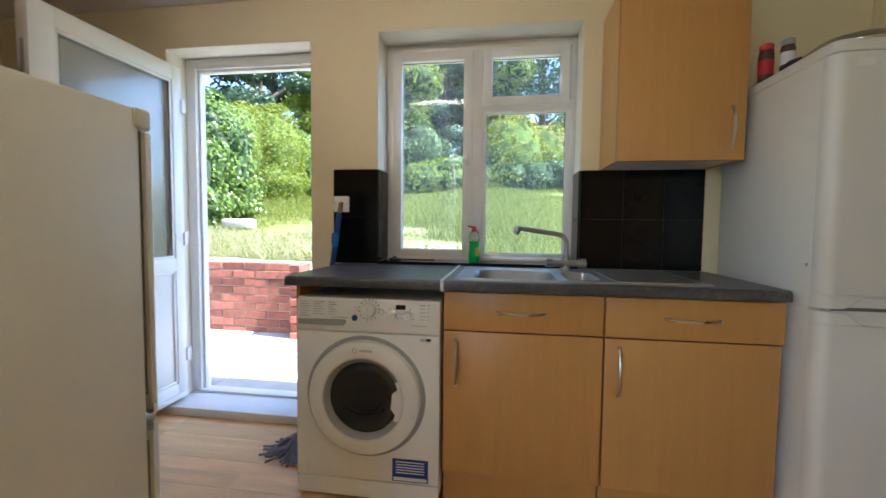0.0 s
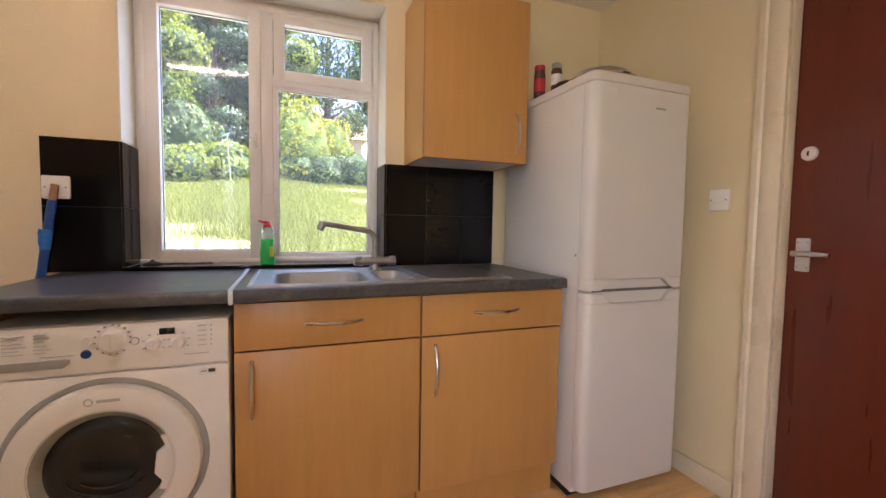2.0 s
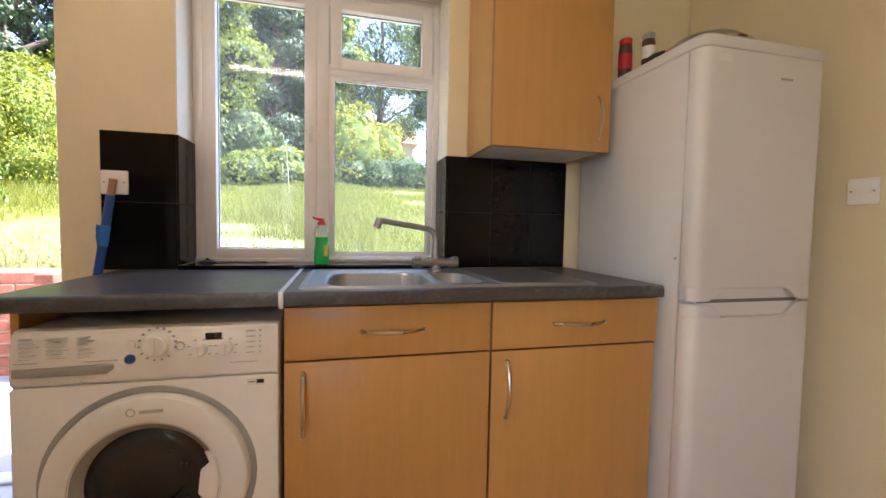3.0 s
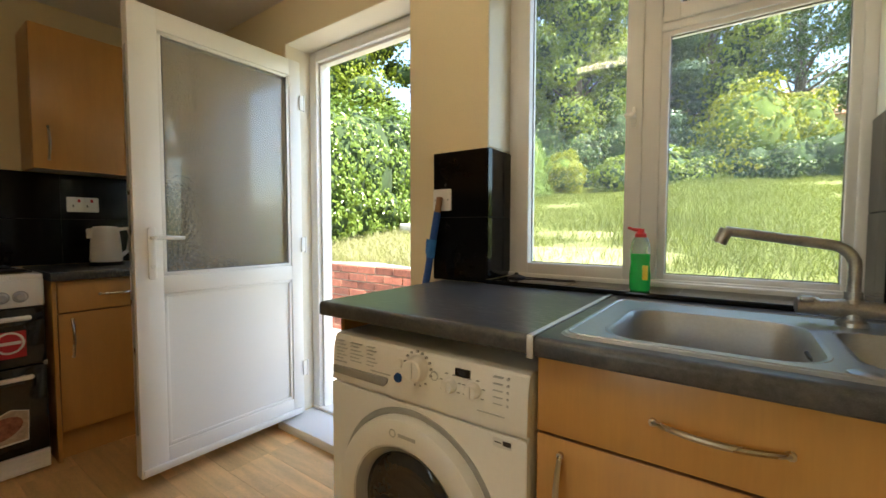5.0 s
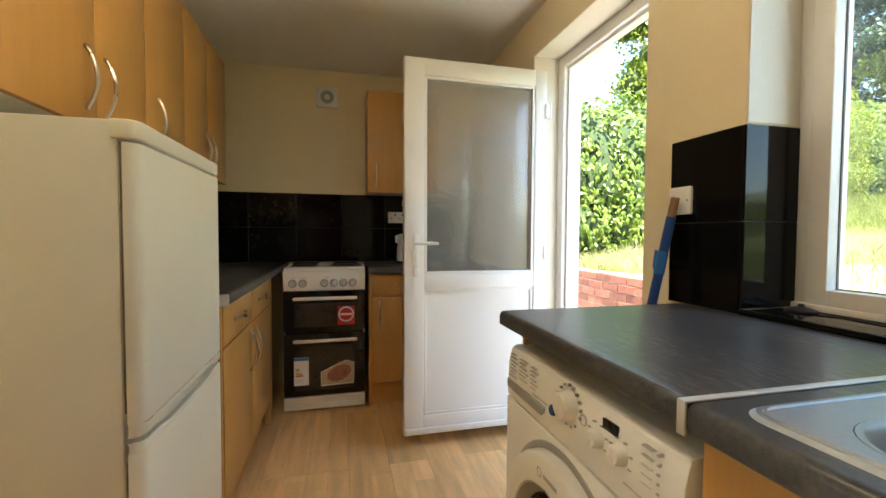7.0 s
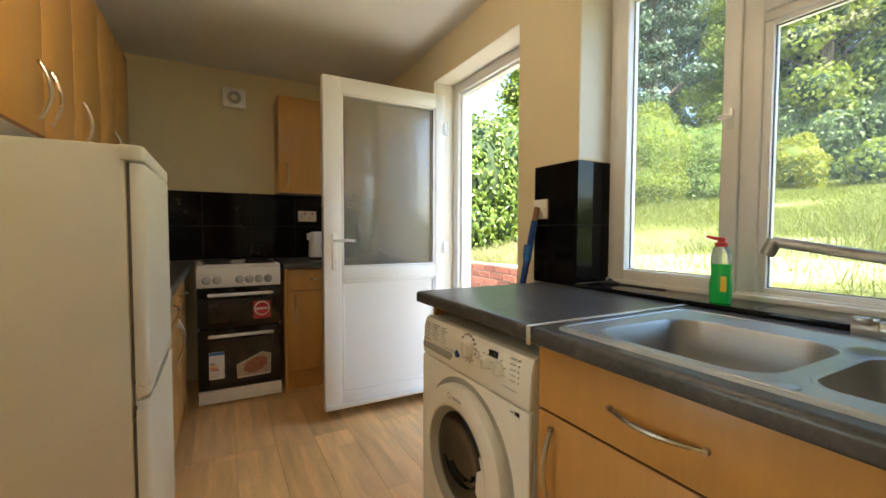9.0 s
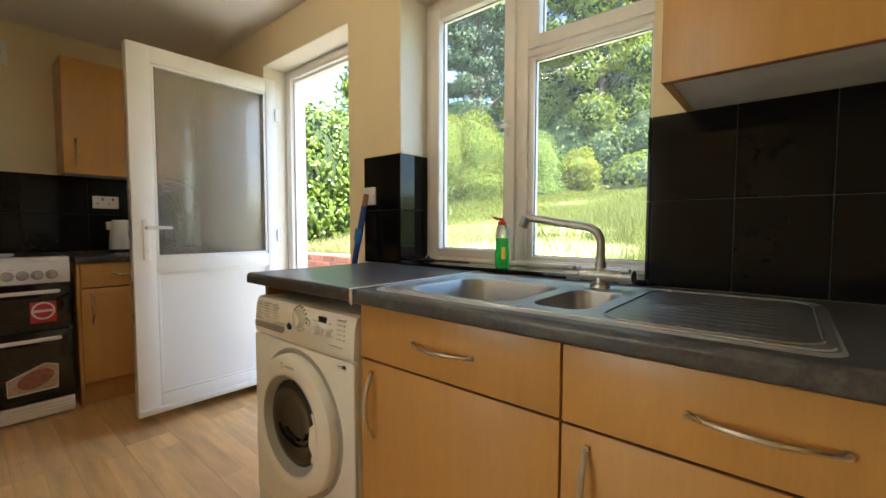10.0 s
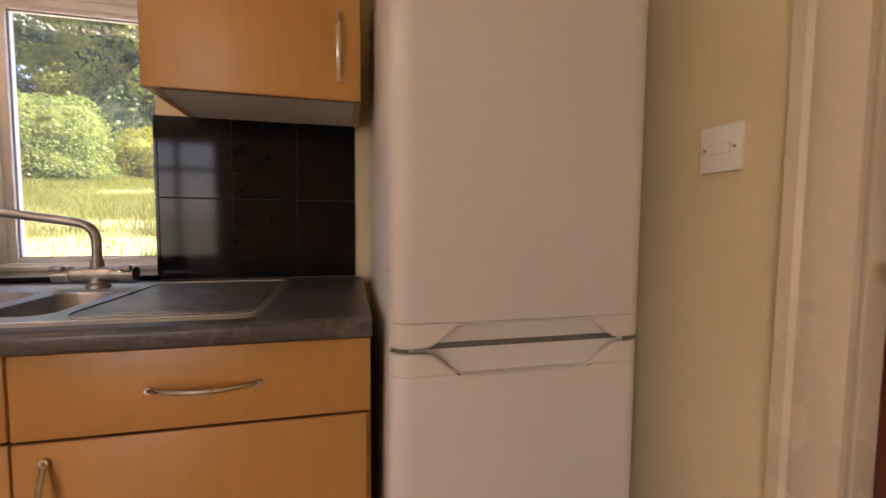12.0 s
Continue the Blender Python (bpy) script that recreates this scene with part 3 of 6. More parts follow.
for s, (x0, x1, z0, z1) in ((s1, (-0.362, -0.004, 0.980, 2.046)), (s2, (0.150, 0.518, 1.833, 2.048)), (s3, (0.120, 0.554, 0.962, 1.748))):
    pn = part("pane", box(x0, x1, 3.432, 3.436, z0, z1), GLASS if s is s1 else GLASS_DULL, s)
    pn.visible_shadow = False
    part("seal", join(box(x0 - 0.001, x0 + 0.005, 3.425, 3.431, z0, z1), box(x1 - 0.005, x1 + 0.001, 3.425, 3.431, z0, z1), box(x0, x1, 3.425, 3.431, z0, z0 + 0.005), box(x0, x1, 3.425, 3.431, z1 - 0.005, z1)), GASKET, s)
part("casement_handle", join(prism(rounded(0.012, 0.030, 1.455, 1.525, 0.008), "y", 3.384, 3.392, 0.002), rod((0.021, 3.385, 1.495), (0.021, 3.366, 1.495), 0.007), box(-0.004, 0.028, 3.356, 3.367, 1.488, 1.502, 0.004)), ALU, window, "silver espagnolette handle")
part("window_sill_trim", box(W0 + 0.002, W1 - 0.002, 3.388, 3.406, 0.922, 0.940, 0.004), PVC, window)
# painted reveals of the window and door recesses
solo("trim_window", join(box(W0 - 0.0005, W0 + 0.004, NY + 0.002, fy0 - 0.002, 1.425, WZ1), box(W1 - 0.004, W1 + 0.0005, NY + 0.002, fy0 - 0.002, 1.405, WZ1), box(W0, W1, NY + 0.002, fy0 - 0.002, WZ1 - 0.004, WZ1 + 0.0005)), REVEAL, (0, NY, 1.4), "pale painted window reveal", "reveal", kind="structure")
solo("trim_door", join(box(D0 - 0.0005, D0 + 0.004, NY + 0.002, FY0 + 0.02, 0.06, DZ), box(D1 - 0.004, D1 + 0.0005, NY + 0.002, FY0 + 0.02, 0.06, DZ), box(D0, D1, NY + 0.002, FY0 + 0.02, DZ - 0.004, DZ + 0.0005)), REVEAL, (-1.3, NY, 0.06), "pale painted door reveal", "reveal", kind="structure")

# ---- inner door in the east wall ----
inner = thing("door_2", (EX + 0.06, 1.82, 0), "dark mahogany-stained flush door, closed", "door", kind="structure")
part("leaf", box(EX + 0.045, EX + 0.085, HD0 + 0.014, HD1 - 0.014, 0.008, HDZ - 0.03, 0.002), MAHOGANY, inner)
plate = part("handle_plate", prism(rounded(2.154, 2.198, 0.965, 1.085, 0.006), "x", EX + 0.037, EX + 0.045, 0.002), ALU, inner, "brushed metal lever handle on plate")
part("lever", join(rod((EX + 0.040, 2.176, 1.030), (EX - 0.008, 2.176, 1.030), 0.010), tube([(EX - 0.008, 2.184, 1.030), (EX - 0.012, 2.139, 1.031), (EX - 0.008, 2.074, 1.030)], [0.010, 0.011, 0.009], 10)), NICKEL, plate)
for dy in (-0.015, 0.015):
    for dz in (-0.045, 0.045):
        part("screw", rod((EX + 0.037, 2.176 + dy, 1.025 + dz), (EX + 0.0355, 2.176 + dy, 1.025 + dz), 0.004, n=10), STEEL, plate)
lock = part("lock_escutcheon", lathe([(0, -0.012), (0.016, -0.012), (0.024, -0.008), (0.026, 0), (0, 0)], (EX + 0.045, 2.176, 1.385), "x", 24), ALU, inner, "round metal lock cover")
part("keyhole", box(EX + 0.031, EX + 0.034, 2.173, 2.179, 1.377, 1.393), DARK, lock)
solo("door_frame", join(box(EX + 0.005, EX + 0.115, HD1 - 0.012, HD1, 0, HDZ, 0.003), box(EX + 0.005, EX + 0.115, HD0, HD0 + 0.012, 0, HDZ, 0.003), box(EX + 0.005, EX + 0.115, HD0 + 0.012, HD1 - 0.012, HDZ - 0.028, HDZ, 0.003),
     box(EX + 0.086, EX + 0.112, HD1 - 0.03, HD1 - 0.010, 0, HDZ - 0.028)), TRIM, (EX + 0.05, 1.8, 0), "cream gloss inner door lining", "door frame", kind="structure")
prof = lambda y, s: [(EX - 0.001, y), (EX - 0.012, y + s * 0.002), (EX - 0.018, y + s * 0.012), (EX - 0.020, y + s * 0.055), (EX - 0.014, y + s * 0.070), (EX - 0.020, y + s * 0.078), (EX - 0.020, y + s * 0.098), (EX - 0.006, y + s * 0.104), (EX - 0.001, y + s * 0.104)]
solo("trim_door", join(prism(prof(HD1 - 0.008, 1), "z", 0, HDZ + 0.065), prism(prof(HD0 + 0.008, -1), "z", 0, HDZ + 0.065), box(EX - 0.018, EX - 0.001, HD0 + 0.008, HD1 - 0.008, HDZ - 0.008, HDZ + 0.065, 0.005)), TRIM, (EX, 1.8, 0), "moulded cream gloss architrave", "architrave", kind="structure")

# ---- ceiling light ----
lamp = thing("ceiling_light", (-0.38, 1.91, CZ), "short white fluorescent batten light on ceiling", "ceiling light")
part("batten", box(-0.70, -0.06, 1.885, 1.935, CZ - 0.045, CZ - 0.001, 0.006), PVC, lamp)
for x in (-0.69, -0.085):
    part("end_cap", box(x, x + 0.015, 1.893, 1.927, CZ - 0.092, CZ - 0.045, 0.004), PVC, lamp)
part("fluorescent_tube", rod((-0.675, 1.91, CZ - 0.070), (-0.085, 1.91, CZ - 0.070), 0.019, n=16), TUBE, lamp, "lit fluorescent tube")


# ---- kitchen units ----
def bow_handle(centre, length, along, out, parent, rise=0.026, r=0.0055):
    """A bowed bar handle, along an axis and standing out from the front."""
    c, a, o = Vector(centre), Vector(along), Vector(out)
    pts = []
    for k in range(13):
        t = -1 + k / 6
        pts.append(c + a * (t * length / 2) + o * (rise * (1 - t * t) + 0.003))
    b = tube(pts, [r * (1.15 - 0.3 * abs(-1 + k / 6)) for k in range(13)], 8)
    for s in (-1, 1):
        add_bm(b, rod(c + a * (s * length / 2 * 0.97), c + a * (s * length / 2 * 0.97) + o * 0.008, r * 1.2, n=10))
    return part("handle", b, NICKEL, parent, "bowed satin metal handle")


def base_unit(name, u0, u1, face, facing, label, back, handle_side, drawer=True, plinth_back=0.045, group="beech base units", drop=0.0, drawer_bottom=0.712):
    """A base cupboard. facing: 'S' (front at y=face, looks to -y), 'N' (+y) or 'E' (+x); u runs along the front."""
    def bx(a0, a1, d0, d1, z0, z1, bev=0.0):
        # d: depth behind the front face
        if facing == "S":
            return box(a0, a1, face + d0, face + d1, z0, z1, bev)
        if facing == "N":
            return box(a0, a1, face - d1, face - d0, z0, z1, bev)
        return box(face - d1, face - d0, a0, a1, z0, z1, bev)
    def pt(a, d, z):
        return (a, face + d, z) if facing == "S" else (a, face - d, z) if facing == "N" else (face - d, a, z)
    along = (1, 0, 0) if facing in "SN" else (0, 1, 0)
    out = {"S": (0, -1, 0), "N": (0, 1, 0), "E": (1, 0, 0)}[facing]
    depth = abs(back - face)
    u = thing(name, pt((u0 + u1) / 2, depth / 2, 0), label, "kitchen unit", group)
    part("carcass", join(bx(u0, u0 + 0.016, 0.021, depth, 0.14, 0.868), bx(u1 - 0.016, u1, 0.021, depth, 0.14, 0.868), bx(u0 + 0.016, u1 - 0.016, 0.021, depth, 0.14, 0.156), bx(u0 + 0.016, u1 - 0.016, depth - 0.008, depth, 0.156, 0.868), bx(u0 + 0.016, u1 - 0.016, 0.021, 0.10, 0.852, 0.868)), BEECH, u)
    part("plinth", bx(u0, u1, plinth_back, plinth_back + 0.016, 0.0, 0.139), BEECH_X, u)
    top = 0.862
    if drawer:
        dr = part("drawer_front", bx(u0 + 0.0012, u1 - 0.0012, 0, 0.018, drawer_bottom + 0.003, top, 0.002), BEECH_X, u)
        bow_handle(pt((u0 + u1) / 2, 0, (drawer_bottom + top) / 2 + 0.002), min(0.185, (u1 - u0) * 0.45), along, out, dr)
        top = drawer_bottom - 0.003
    dz0 = 0.145 - drop
    dd = part("door", bx(u0 + 0.0012, u1 - 0.0012 - 2 * drop, 0, 0.018, dz0, top, 0.002), BEECH, u)
    ha = u0 + 0.05 if handle_side < 0 else u1 - 0.05
    bow_handle(pt(ha, 0, top - 0.12), 0.185, (0, 0, 1), out, dd)
    part("edge_band", join(bx(u0 + 0.0006, u0 + 0.0014, 0.001, 0.017, dz0 + 0.002, top - 0.002), bx(u0 + 0.004, u1 - 0.004, 0.0012, 0.017, top - 0.0004, top + 0.0012)), EDGE, u)
    return u


base_unit("base_unit", 0.003, 0.599, 2.628, "S", "beech base cupboard with drawer under the sink", 3.21, -1)
base_unit("base_unit", 0.603, 1.199, 2.625, "S", "beech base cupboard with drawer and sagging door", 3.21, -1, drop=0.004)
solo("end_panel", box(-0.628, -0.610, 2.668, 3.21, 0.0, 0.867, 0.002), BEECH, (-0.62, 2.9, 0), "beech end panel beside the washing machine", "panel")


def worktop(x0, x1, y0, y1, nose, label, hole=None):
    """A laminate top with a rounded front edge on one side ('S', 'N' or 'E'); hole: x0, x1, y0, y1 of a cut-out."""
    z0, z1, r, w = 0.869, 0.908, 0.014, 0.045
    t = thing("worktop", ((x0 + x1) / 2, (y0 + y1) / 2, z0), label, "worktop", "worktops")
    f = {"S": y0, "N": y1, "E": x1}[nose]
    s = 1 if nose == "S" else -1
    pts = [(f + s * w, z0), (f + s * w, z1)]
    for k in range(7):
        a = radians(90 * k / 6)
        pts.append((f + s * (r - r * math.sin(a)), z1 - r + r * math.cos(a)))
    for k in range(4):
        a = radians(90 * k / 3)
        pts.append((f + s * (0.006 - 0.006 * math.cos(a)), z0 + 0.006 - 0.006 * math.sin(a)))
    part("front_edge", prism(pts, "y" if nose == "E" else "x", y0 if nose == "E" else x0, y1 if nose == "E" else x1), WORKTOP, t)
    xa, xb, ya, yb = x0, x1 - (w if nose == "E" else 0), y0 + (w if nose == "S" else 0), y1 - (w if nose == "N" else 0)
    if hole:
        h0, h1, g0_, g1_ = hole
        slab = join(box(xa, xb, ya, g0_, z0, z1), box(xa, xb, g1_, yb, z0, z1), box(xa, h0, g0_, g1_, z0, z1), box(h1, xb, g0_, g1_, z0, z1))
    else:
        slab = box(xa, xb, ya, yb, z0, z1)
    part("slab", slab, WORKTOP, t)
    return t


worktop(-0.645, -0.006, 2.606, 3.224, "S", "dark slate-effect laminate worktop over washing machine")
SX0, SX1, SY0, SY1 = 0.042, 0.985, 2.642, 3.130
worktop(0.006, 1.200, 2.600, 3.224, "S", "dark slate-effect laminate worktop round the sink", (SX0 + 0.02, SX1 - 0.02, SY0 + 0.02, SY1 - 0.02))
solo("worktop_joint_strip", join(box(-0.0065, 0.0065, 2.599, 3.222, 0.9085, 0.9115, 0.001), box(-0.0065, 0.0065, 2.5955, 2.5995, 0.866, 0.9115, 0.001)), ALU, (0, 2.9, 0.9085), "pale metal strip joining two worktops", "joint strip")

# ---- sink and tap ----
sink = thing("sink", (0.5, 2.9, 0.908), "stainless steel sink with one and a half bowls", "sink")


def bowl(x0, x1, y0, y1, r, depth, zt, n=8):
    """An open rounded bowl with a rolled rim and a curved floor."""
    b = bmesh.new()
    rings = []
    for inset, z in ((-0.006, zt), (0.0, zt - 0.001), (0.004, zt - 0.008), (0.010, zt - depth * 0.5), (0.018, zt - depth + 0.03), (0.035, zt - depth + 0.008), (0.06, zt - depth)):
        rr = max(0.02, r - inset * 0.5)
        rings.append([b.verts.new((x, y, z)) for x, y in rounded(x0 + inset, x1 - inset, y0 + inset, y1 - inset, rr, n)])
    for a, c in zip(rings, rings[1:]):
        k = len(a)
        for i in range(k):
            b.faces.new((a[i], a[(i + 1) % k], c[(i + 1) % k], c[i]))
    b.faces.new(rings[-1])
    return b


zt = 0.9125
BOWLS = ((0.108, 0.442, 2.680, 3.015, 0.075, 0.15), (0.480, 0.610, 2.712, 2.985, 0.045, 0.10))
for bx0, bx1, by0, by1, br, bd in BOWLS:
    bw = part("bowl", bowl(bx0, bx1, by0, by1, br, bd, zt), SINKSTEEL, sink)
    part("drain", lathe([(0, 0.002), (0.018, 0.002), (0.034, 0.003), (0.036, 0.0)], ((bx0 + bx1) / 2, (by0 + by1) / 2, zt - bd), "z", 24), CHROME, bw)
part("overflow", join(*[rod((0.4385, 2.85 + 0.012 * i, 0.878), (0.4335, 2.87 + 0.012 * i, 0.878), 0.004, n=8) for i in range(4)]), DARK, sink)


def deck():
    """The flat steel deck, with holes for the bowls, and a raised rim."""
    b = bmesh.new()
    loops = [rounded(SX0, SX1, SY0, SY1, 0.035, 6)] + [rounded(a - 0.006, c - -0.006, d - 0.006, e + 0.006, r, 8) for a, c, d, e, r, _ in BOWLS]
    edges = []
    for lp in loops:
        vs = [b.verts.new((x, y, zt)) for x, y in lp]
        edges += [b.edges.new((vs[i], vs[(i + 1) % len(vs)])) for i in range(len(vs))]
    bmesh.ops.triangle_fill(b, use_beauty=True, edges=edges)
    outer, lip = rounded(SX0, SX1, SY0, SY1, 0.035, 6), rounded(SX0 - 0.006, SX1 + 0.006, SY0 - 0.006, SY1 + 0.006, 0.04, 6)
    a = [b.verts.new((x, y, zt)) for x, y in outer]
    c = [b.verts.new((x, y, 0.9082)) for x, y in lip]
    for i in range(len(a)):
        b.faces.new((a[i], a[(i + 1) % len(a)], c[(i + 1) % len(a)], c[i]))
    return b


part("deck", deck(), SINKSTEEL, sink)
part("rim_bead", tube([(x, y, zt) for x, y in rounded(SX0 + 0.008, SX1 - 0.008, SY0 + 0.008, SY1 - 0.008, 0.03, 6)], 0.0028, 6), SINKSTEEL, sink)
part("tap_hole_cover", lathe([(0, 0.004), (0.014, 0.004), (0.019, 0.002), (0.020, 0.0)], (0.470, 2.668, zt), "z", 24), SINKSTEEL, sink)
part("drainer_tray", prism(rounded(0.652, 0.966, 2.672, 3.105, 0.05, 6), "z", zt - 0.0005, zt + 0.0006), DRAINSTEEL, sink, "wet scratched draining board")
part("drainer_rim", tube([(x, y, zt + 0.0008) for x, y in rounded(0.650, 0.968, 2.670, 3.107, 0.05, 6) + [(0.968, 3.05)]], 0.0026, 6), DRAINSTEEL, sink)
for i in range(11):
    y = 2.705 + i * 0.0365
    part("drainer_rib", tube([(0.662, y, zt - 0.0024), (0.69, y, zt - 0.0019), (0.915, y, zt - 0.0019), (0.940, y, zt - 0.0026)], 0.0030, 6), DRAINSTEEL, sink)
tx, ty = 0.520, 3.062
tap = thing("tap", (tx, ty, zt), "limescaled chrome mixer tap with two lever heads", "tap")
part("base", lathe([(0, 0), (0.027, 0), (0.026, 0.008), (0.020, 0.014), (0.019, 0.05), (0.016, 0.056), (0, 0.056)], (tx, ty, zt), "z", 24), TAPMETAL, tap)
part("valve_body", tube([(tx - 0.062, ty - 0.006, zt + 0.036), (tx, ty, zt + 0.036), (tx + 0.062, ty - 0.006, zt + 0.036)], [0.016, 0.022, 0.016], 14), TAPMETAL, tap)
for s in (-1, 1):
    part("tap_head", join(rod((tx + s * 0.055, ty - 0.006, zt + 0.036), (tx + s * 0.092, ty - 0.010, zt + 0.036), 0.0205, 0.0185, 16), box(tx + s * 0.062, tx + s * 0.088, ty - 0.035, ty - 0.015, zt + 0.046, zt + 0.060, 0.004)), TAPMETAL, tap)
sp = [(tx, ty, zt + 0.05), (tx, ty, zt + 0.125)]
for k in range(1, 7):
    a = radians(82 * k / 6)
    sp.append((tx - 0.045 * (1 - math.cos(a)), ty - 0.004 * k / 6, zt + 0.125 + 0.045 * math.sin(a)))
sp += [(tx - 0.13, ty - 0.010, zt + 0.184), (tx - 0.225, ty - 0.02, zt + 0.199)]
part("spout", tube(sp, 0.0115, 12), TAPMETAL, tap)
part("aerator", join(rod((tx - 0.222, ty - 0.02, zt + 0.203), (tx - 0.236, ty - 0.02, zt + 0.170), 0.0145, n=14)), TAPMETAL, tap)
part("collar", rod((tx, ty, zt + 0.05), (tx, ty, zt + 0.072), 0.015, n=16), TAPMETAL, tap)

# ---- washing-up bottle on the sill ----
bt = (0.074, 3.262, 0.924)
bottle = thing("washing_up_bottle", bt, "clear bottle of green washing-up liquid, red cap", "bottle")
def oval(profile, c, sx, sy, n=28):
    b = lathe(profile, c, "z", n)
    bmesh.ops.scale(b, vec=(sx, sy, 1), verts=b.verts[:], space=Matrix.Translation(-Vector(c)))
    return b
part("liquid", oval([(0, 0), (0.027, 0), (0.030, 0.006), (0.031, 0.05), (0.027, 0.085), (0.029, 0.115), (0, 0.115)], bt, 1, 0.68), GREENLIQ, bottle)
BOTTLE = shader("clear_plastic", (0.80, 0.90, 0.84), 0.12, var=0.05, bump=0)
BOTTLE.node_tree.nodes["Principled BSDF"].inputs["Transmission Weight"].default_value = 0.75
part("shoulder", oval([(0.029, 0.1155), (0.028, 0.14), (0.021, 0.163), (0.013, 0.170), (0, 0.170)], bt, 1, 0.68), BOTTLE, bottle)
part("cap", join(oval([(0.017, 0.166), (0.017, 0.176), (0.011, 0.180), (0.010, 0.192), (0, 0.192)], bt, 1, 0.9), tube([(bt[0], bt[1], bt[2] + 0.187), (bt[0] - 0.02, bt[1] - 0.005, bt[2] + 0.190), (bt[0] - 0.036, bt[1] - 0.01, bt[2] + 0.196)], [0.006, 0.005, 0.004], 8)), RED, bottle, "red flip cap")
part("label", box(bt[0] + 0.010, bt[0] + 0.026, bt[1] - 0.0222, bt[1] - 0.0165, bt[2] + 0.035, bt[2] + 0.080, 0.002), YELLOW, bottle)

# ---- small black plug dish on the sill ----
solo("sink_plug", lathe([(0, 0), (0.034, 0), (0.036, 0.004), (0.020, 0.010), (0.008, 0.013), (0.006, 0.020), (0, 0.021)], (-0.385, 3.345, 0.924), "z", 24), DARK, (-0.385, 3.345, 0.924), "black rubber sink plug on the sill", "sink plug")
solo("plug_chain", tube([(-0.35, 3.345, 0.927), (-0.30, 3.36, 0.926), (-0.22, 3.35, 0.926), (-0.16, 3.365, 0.926)], 0.0022, 6), DARK, (-0.25, 3.35, 0.924), "thin dark chain lying on the sill", "chain")


# ---- washing machine ----
wm = thing("washing_machine", (-0.30, 2.9, 0), "white front-loading washing machine under the worktop", "washing machine")
wx0, wx1, wy = -0.600, -0.008, 2.611
part("body", join(box(wx0, wx1, wy + 0.012, 3.18, 0.03, 0.824, 0.010)), WHITE, wm)
def facia():
    side = [(wy + 0.012, 0.693), (wy + 0.001, 0.696), (wy, 0.703), (wy + 0.004, 0.785), (wy + 0.012, 0.815), (wy + 0.023, 0.824), (wy + 0.04, 0.826), (wy + 0.04, 0.693)]
    return prism(side, "x", wx0 + 0.001, wx1 - 0.001, 0.006, 2)
panel = part("control_panel", facia(), WHITE, wm)
part("front_panel", prism(rounded(wx0, wx1, 0.088, 0.690, 0.010), "y", wy, wy + 0.0115, 0.0055), WHITE, wm)
part("kick_panel", prism(rounded(wx0 + 0.002, wx1 - 0.002, 0.012, 0.084, 0.006), "y", wy + 0.004, wy + 0.013, 0.002), WHITE, wm)
for x in (wx0 + 0.05, wx1 - 0.05):
    for y in (2.68, 3.12):
        part("foot", rod((x, y, 0), (x, y, 0.032), 0.02, n=12), DARK, wm)
cx, cz = -0.307, 0.434
# raised grey ring stands in for the shaded recess round the door
part("recess_shade_ring", lathe([(0.246, 0.001), (0.243, -0.002), (0.232, -0.003), (0.228, 0.001)], (cx, wy, cz), "y", 72), GREYRING, wm)
ring = part("door_ring", lathe([(0.227, 0.0), (0.228, -0.016), (0.224, -0.028), (0.212, -0.035), (0.180, -0.037), (0.164, -0.034), (0.146, -0.014), (0.141, 0.0)], (cx, wy, cz), "y", 72), WHITE, wm)
part("door_inner_ring", lathe([(0.1665, -0.0352), (0.150, -0.0185), (0.1425, -0.004), (0.138, -0.004), (0.146, -0.020), (0.162, -0.0352)], (cx, wy, cz), "y", 72), GREYRING, ring)
part("door_glass", lathe([(0.147, -0.008), (0.132, -0.020), (0.110, -0.022), (0.085, -0.014), (0.05, -0.010), (0, -0.009)], (cx, wy, cz), "y", 56), DRUM, ring, "dark domed door glass")
part("door_grip", prism([(cx + 0.158, cz + 0.085), (cx + 0.128, cz + 0.075), (cx + 0.140, cz + 0.045), (cx + 0.118, cz + 0.028), (cx + 0.112, cz - 0.03), (cx + 0.130, cz - 0.055), (cx + 0.122, cz - 0.078), (cx + 0.158, cz - 0.088), (cx + 0.172, cz)], "y", wy - 0.034, wy - 0.010, 0.004), WHITE, ring)
for i, (r, a0, a1) in enumerate(((0.100, 200, 330), (0.075, 215, 345), (0.120, 20, 70))):
    part("drum_fold", tube([(cx + r * math.cos(radians(a0 + (a1 - a0) * k / 14)), wy - 0.019 + 0.002 * i, cz + r * 0.75 * math.sin(radians(a0 + (a1 - a0) * k / 14))) for k in range(15)], 0.0035, 6), GLOSSBLACK, ring)
part("badge", join(lathe([(0.0075, -0.0005), (0.009, -0.001), (0.0105, -0.0005)], (cx - 0.03, wy - 0.0365, cz + 0.194), "y", 20), box(cx - 0.012, cx + 0.040, wy - 0.0374, wy - 0.0364, cz + 0.190, cz + 0.198)), PRINT, ring)
def knob(name, x, z, r, d, parent, mat=WHITE):
    k = part(name, lathe([(0, -d), (r * 0.80, -d), (r * 0.92, -d + 0.003), (r, -0.004), (r * 1.08, 0.0), (r * 1.08, 0.004)], (x, wy + 0.003, z), "y", 28), mat, parent)
    part("grip", box(x - r * 0.12, x + r * 0.12, wy + 0.003 - d - 0.003, wy + 0.004 - d, z - r * 0.75, z + r * 0.75, 0.001), mat, k)
    return k
knob("programme_knob", -0.293, 0.782, 0.029, 0.024, panel)
knob("temperature_knob", -0.197, 0.764, 0.017, 0.018, panel)
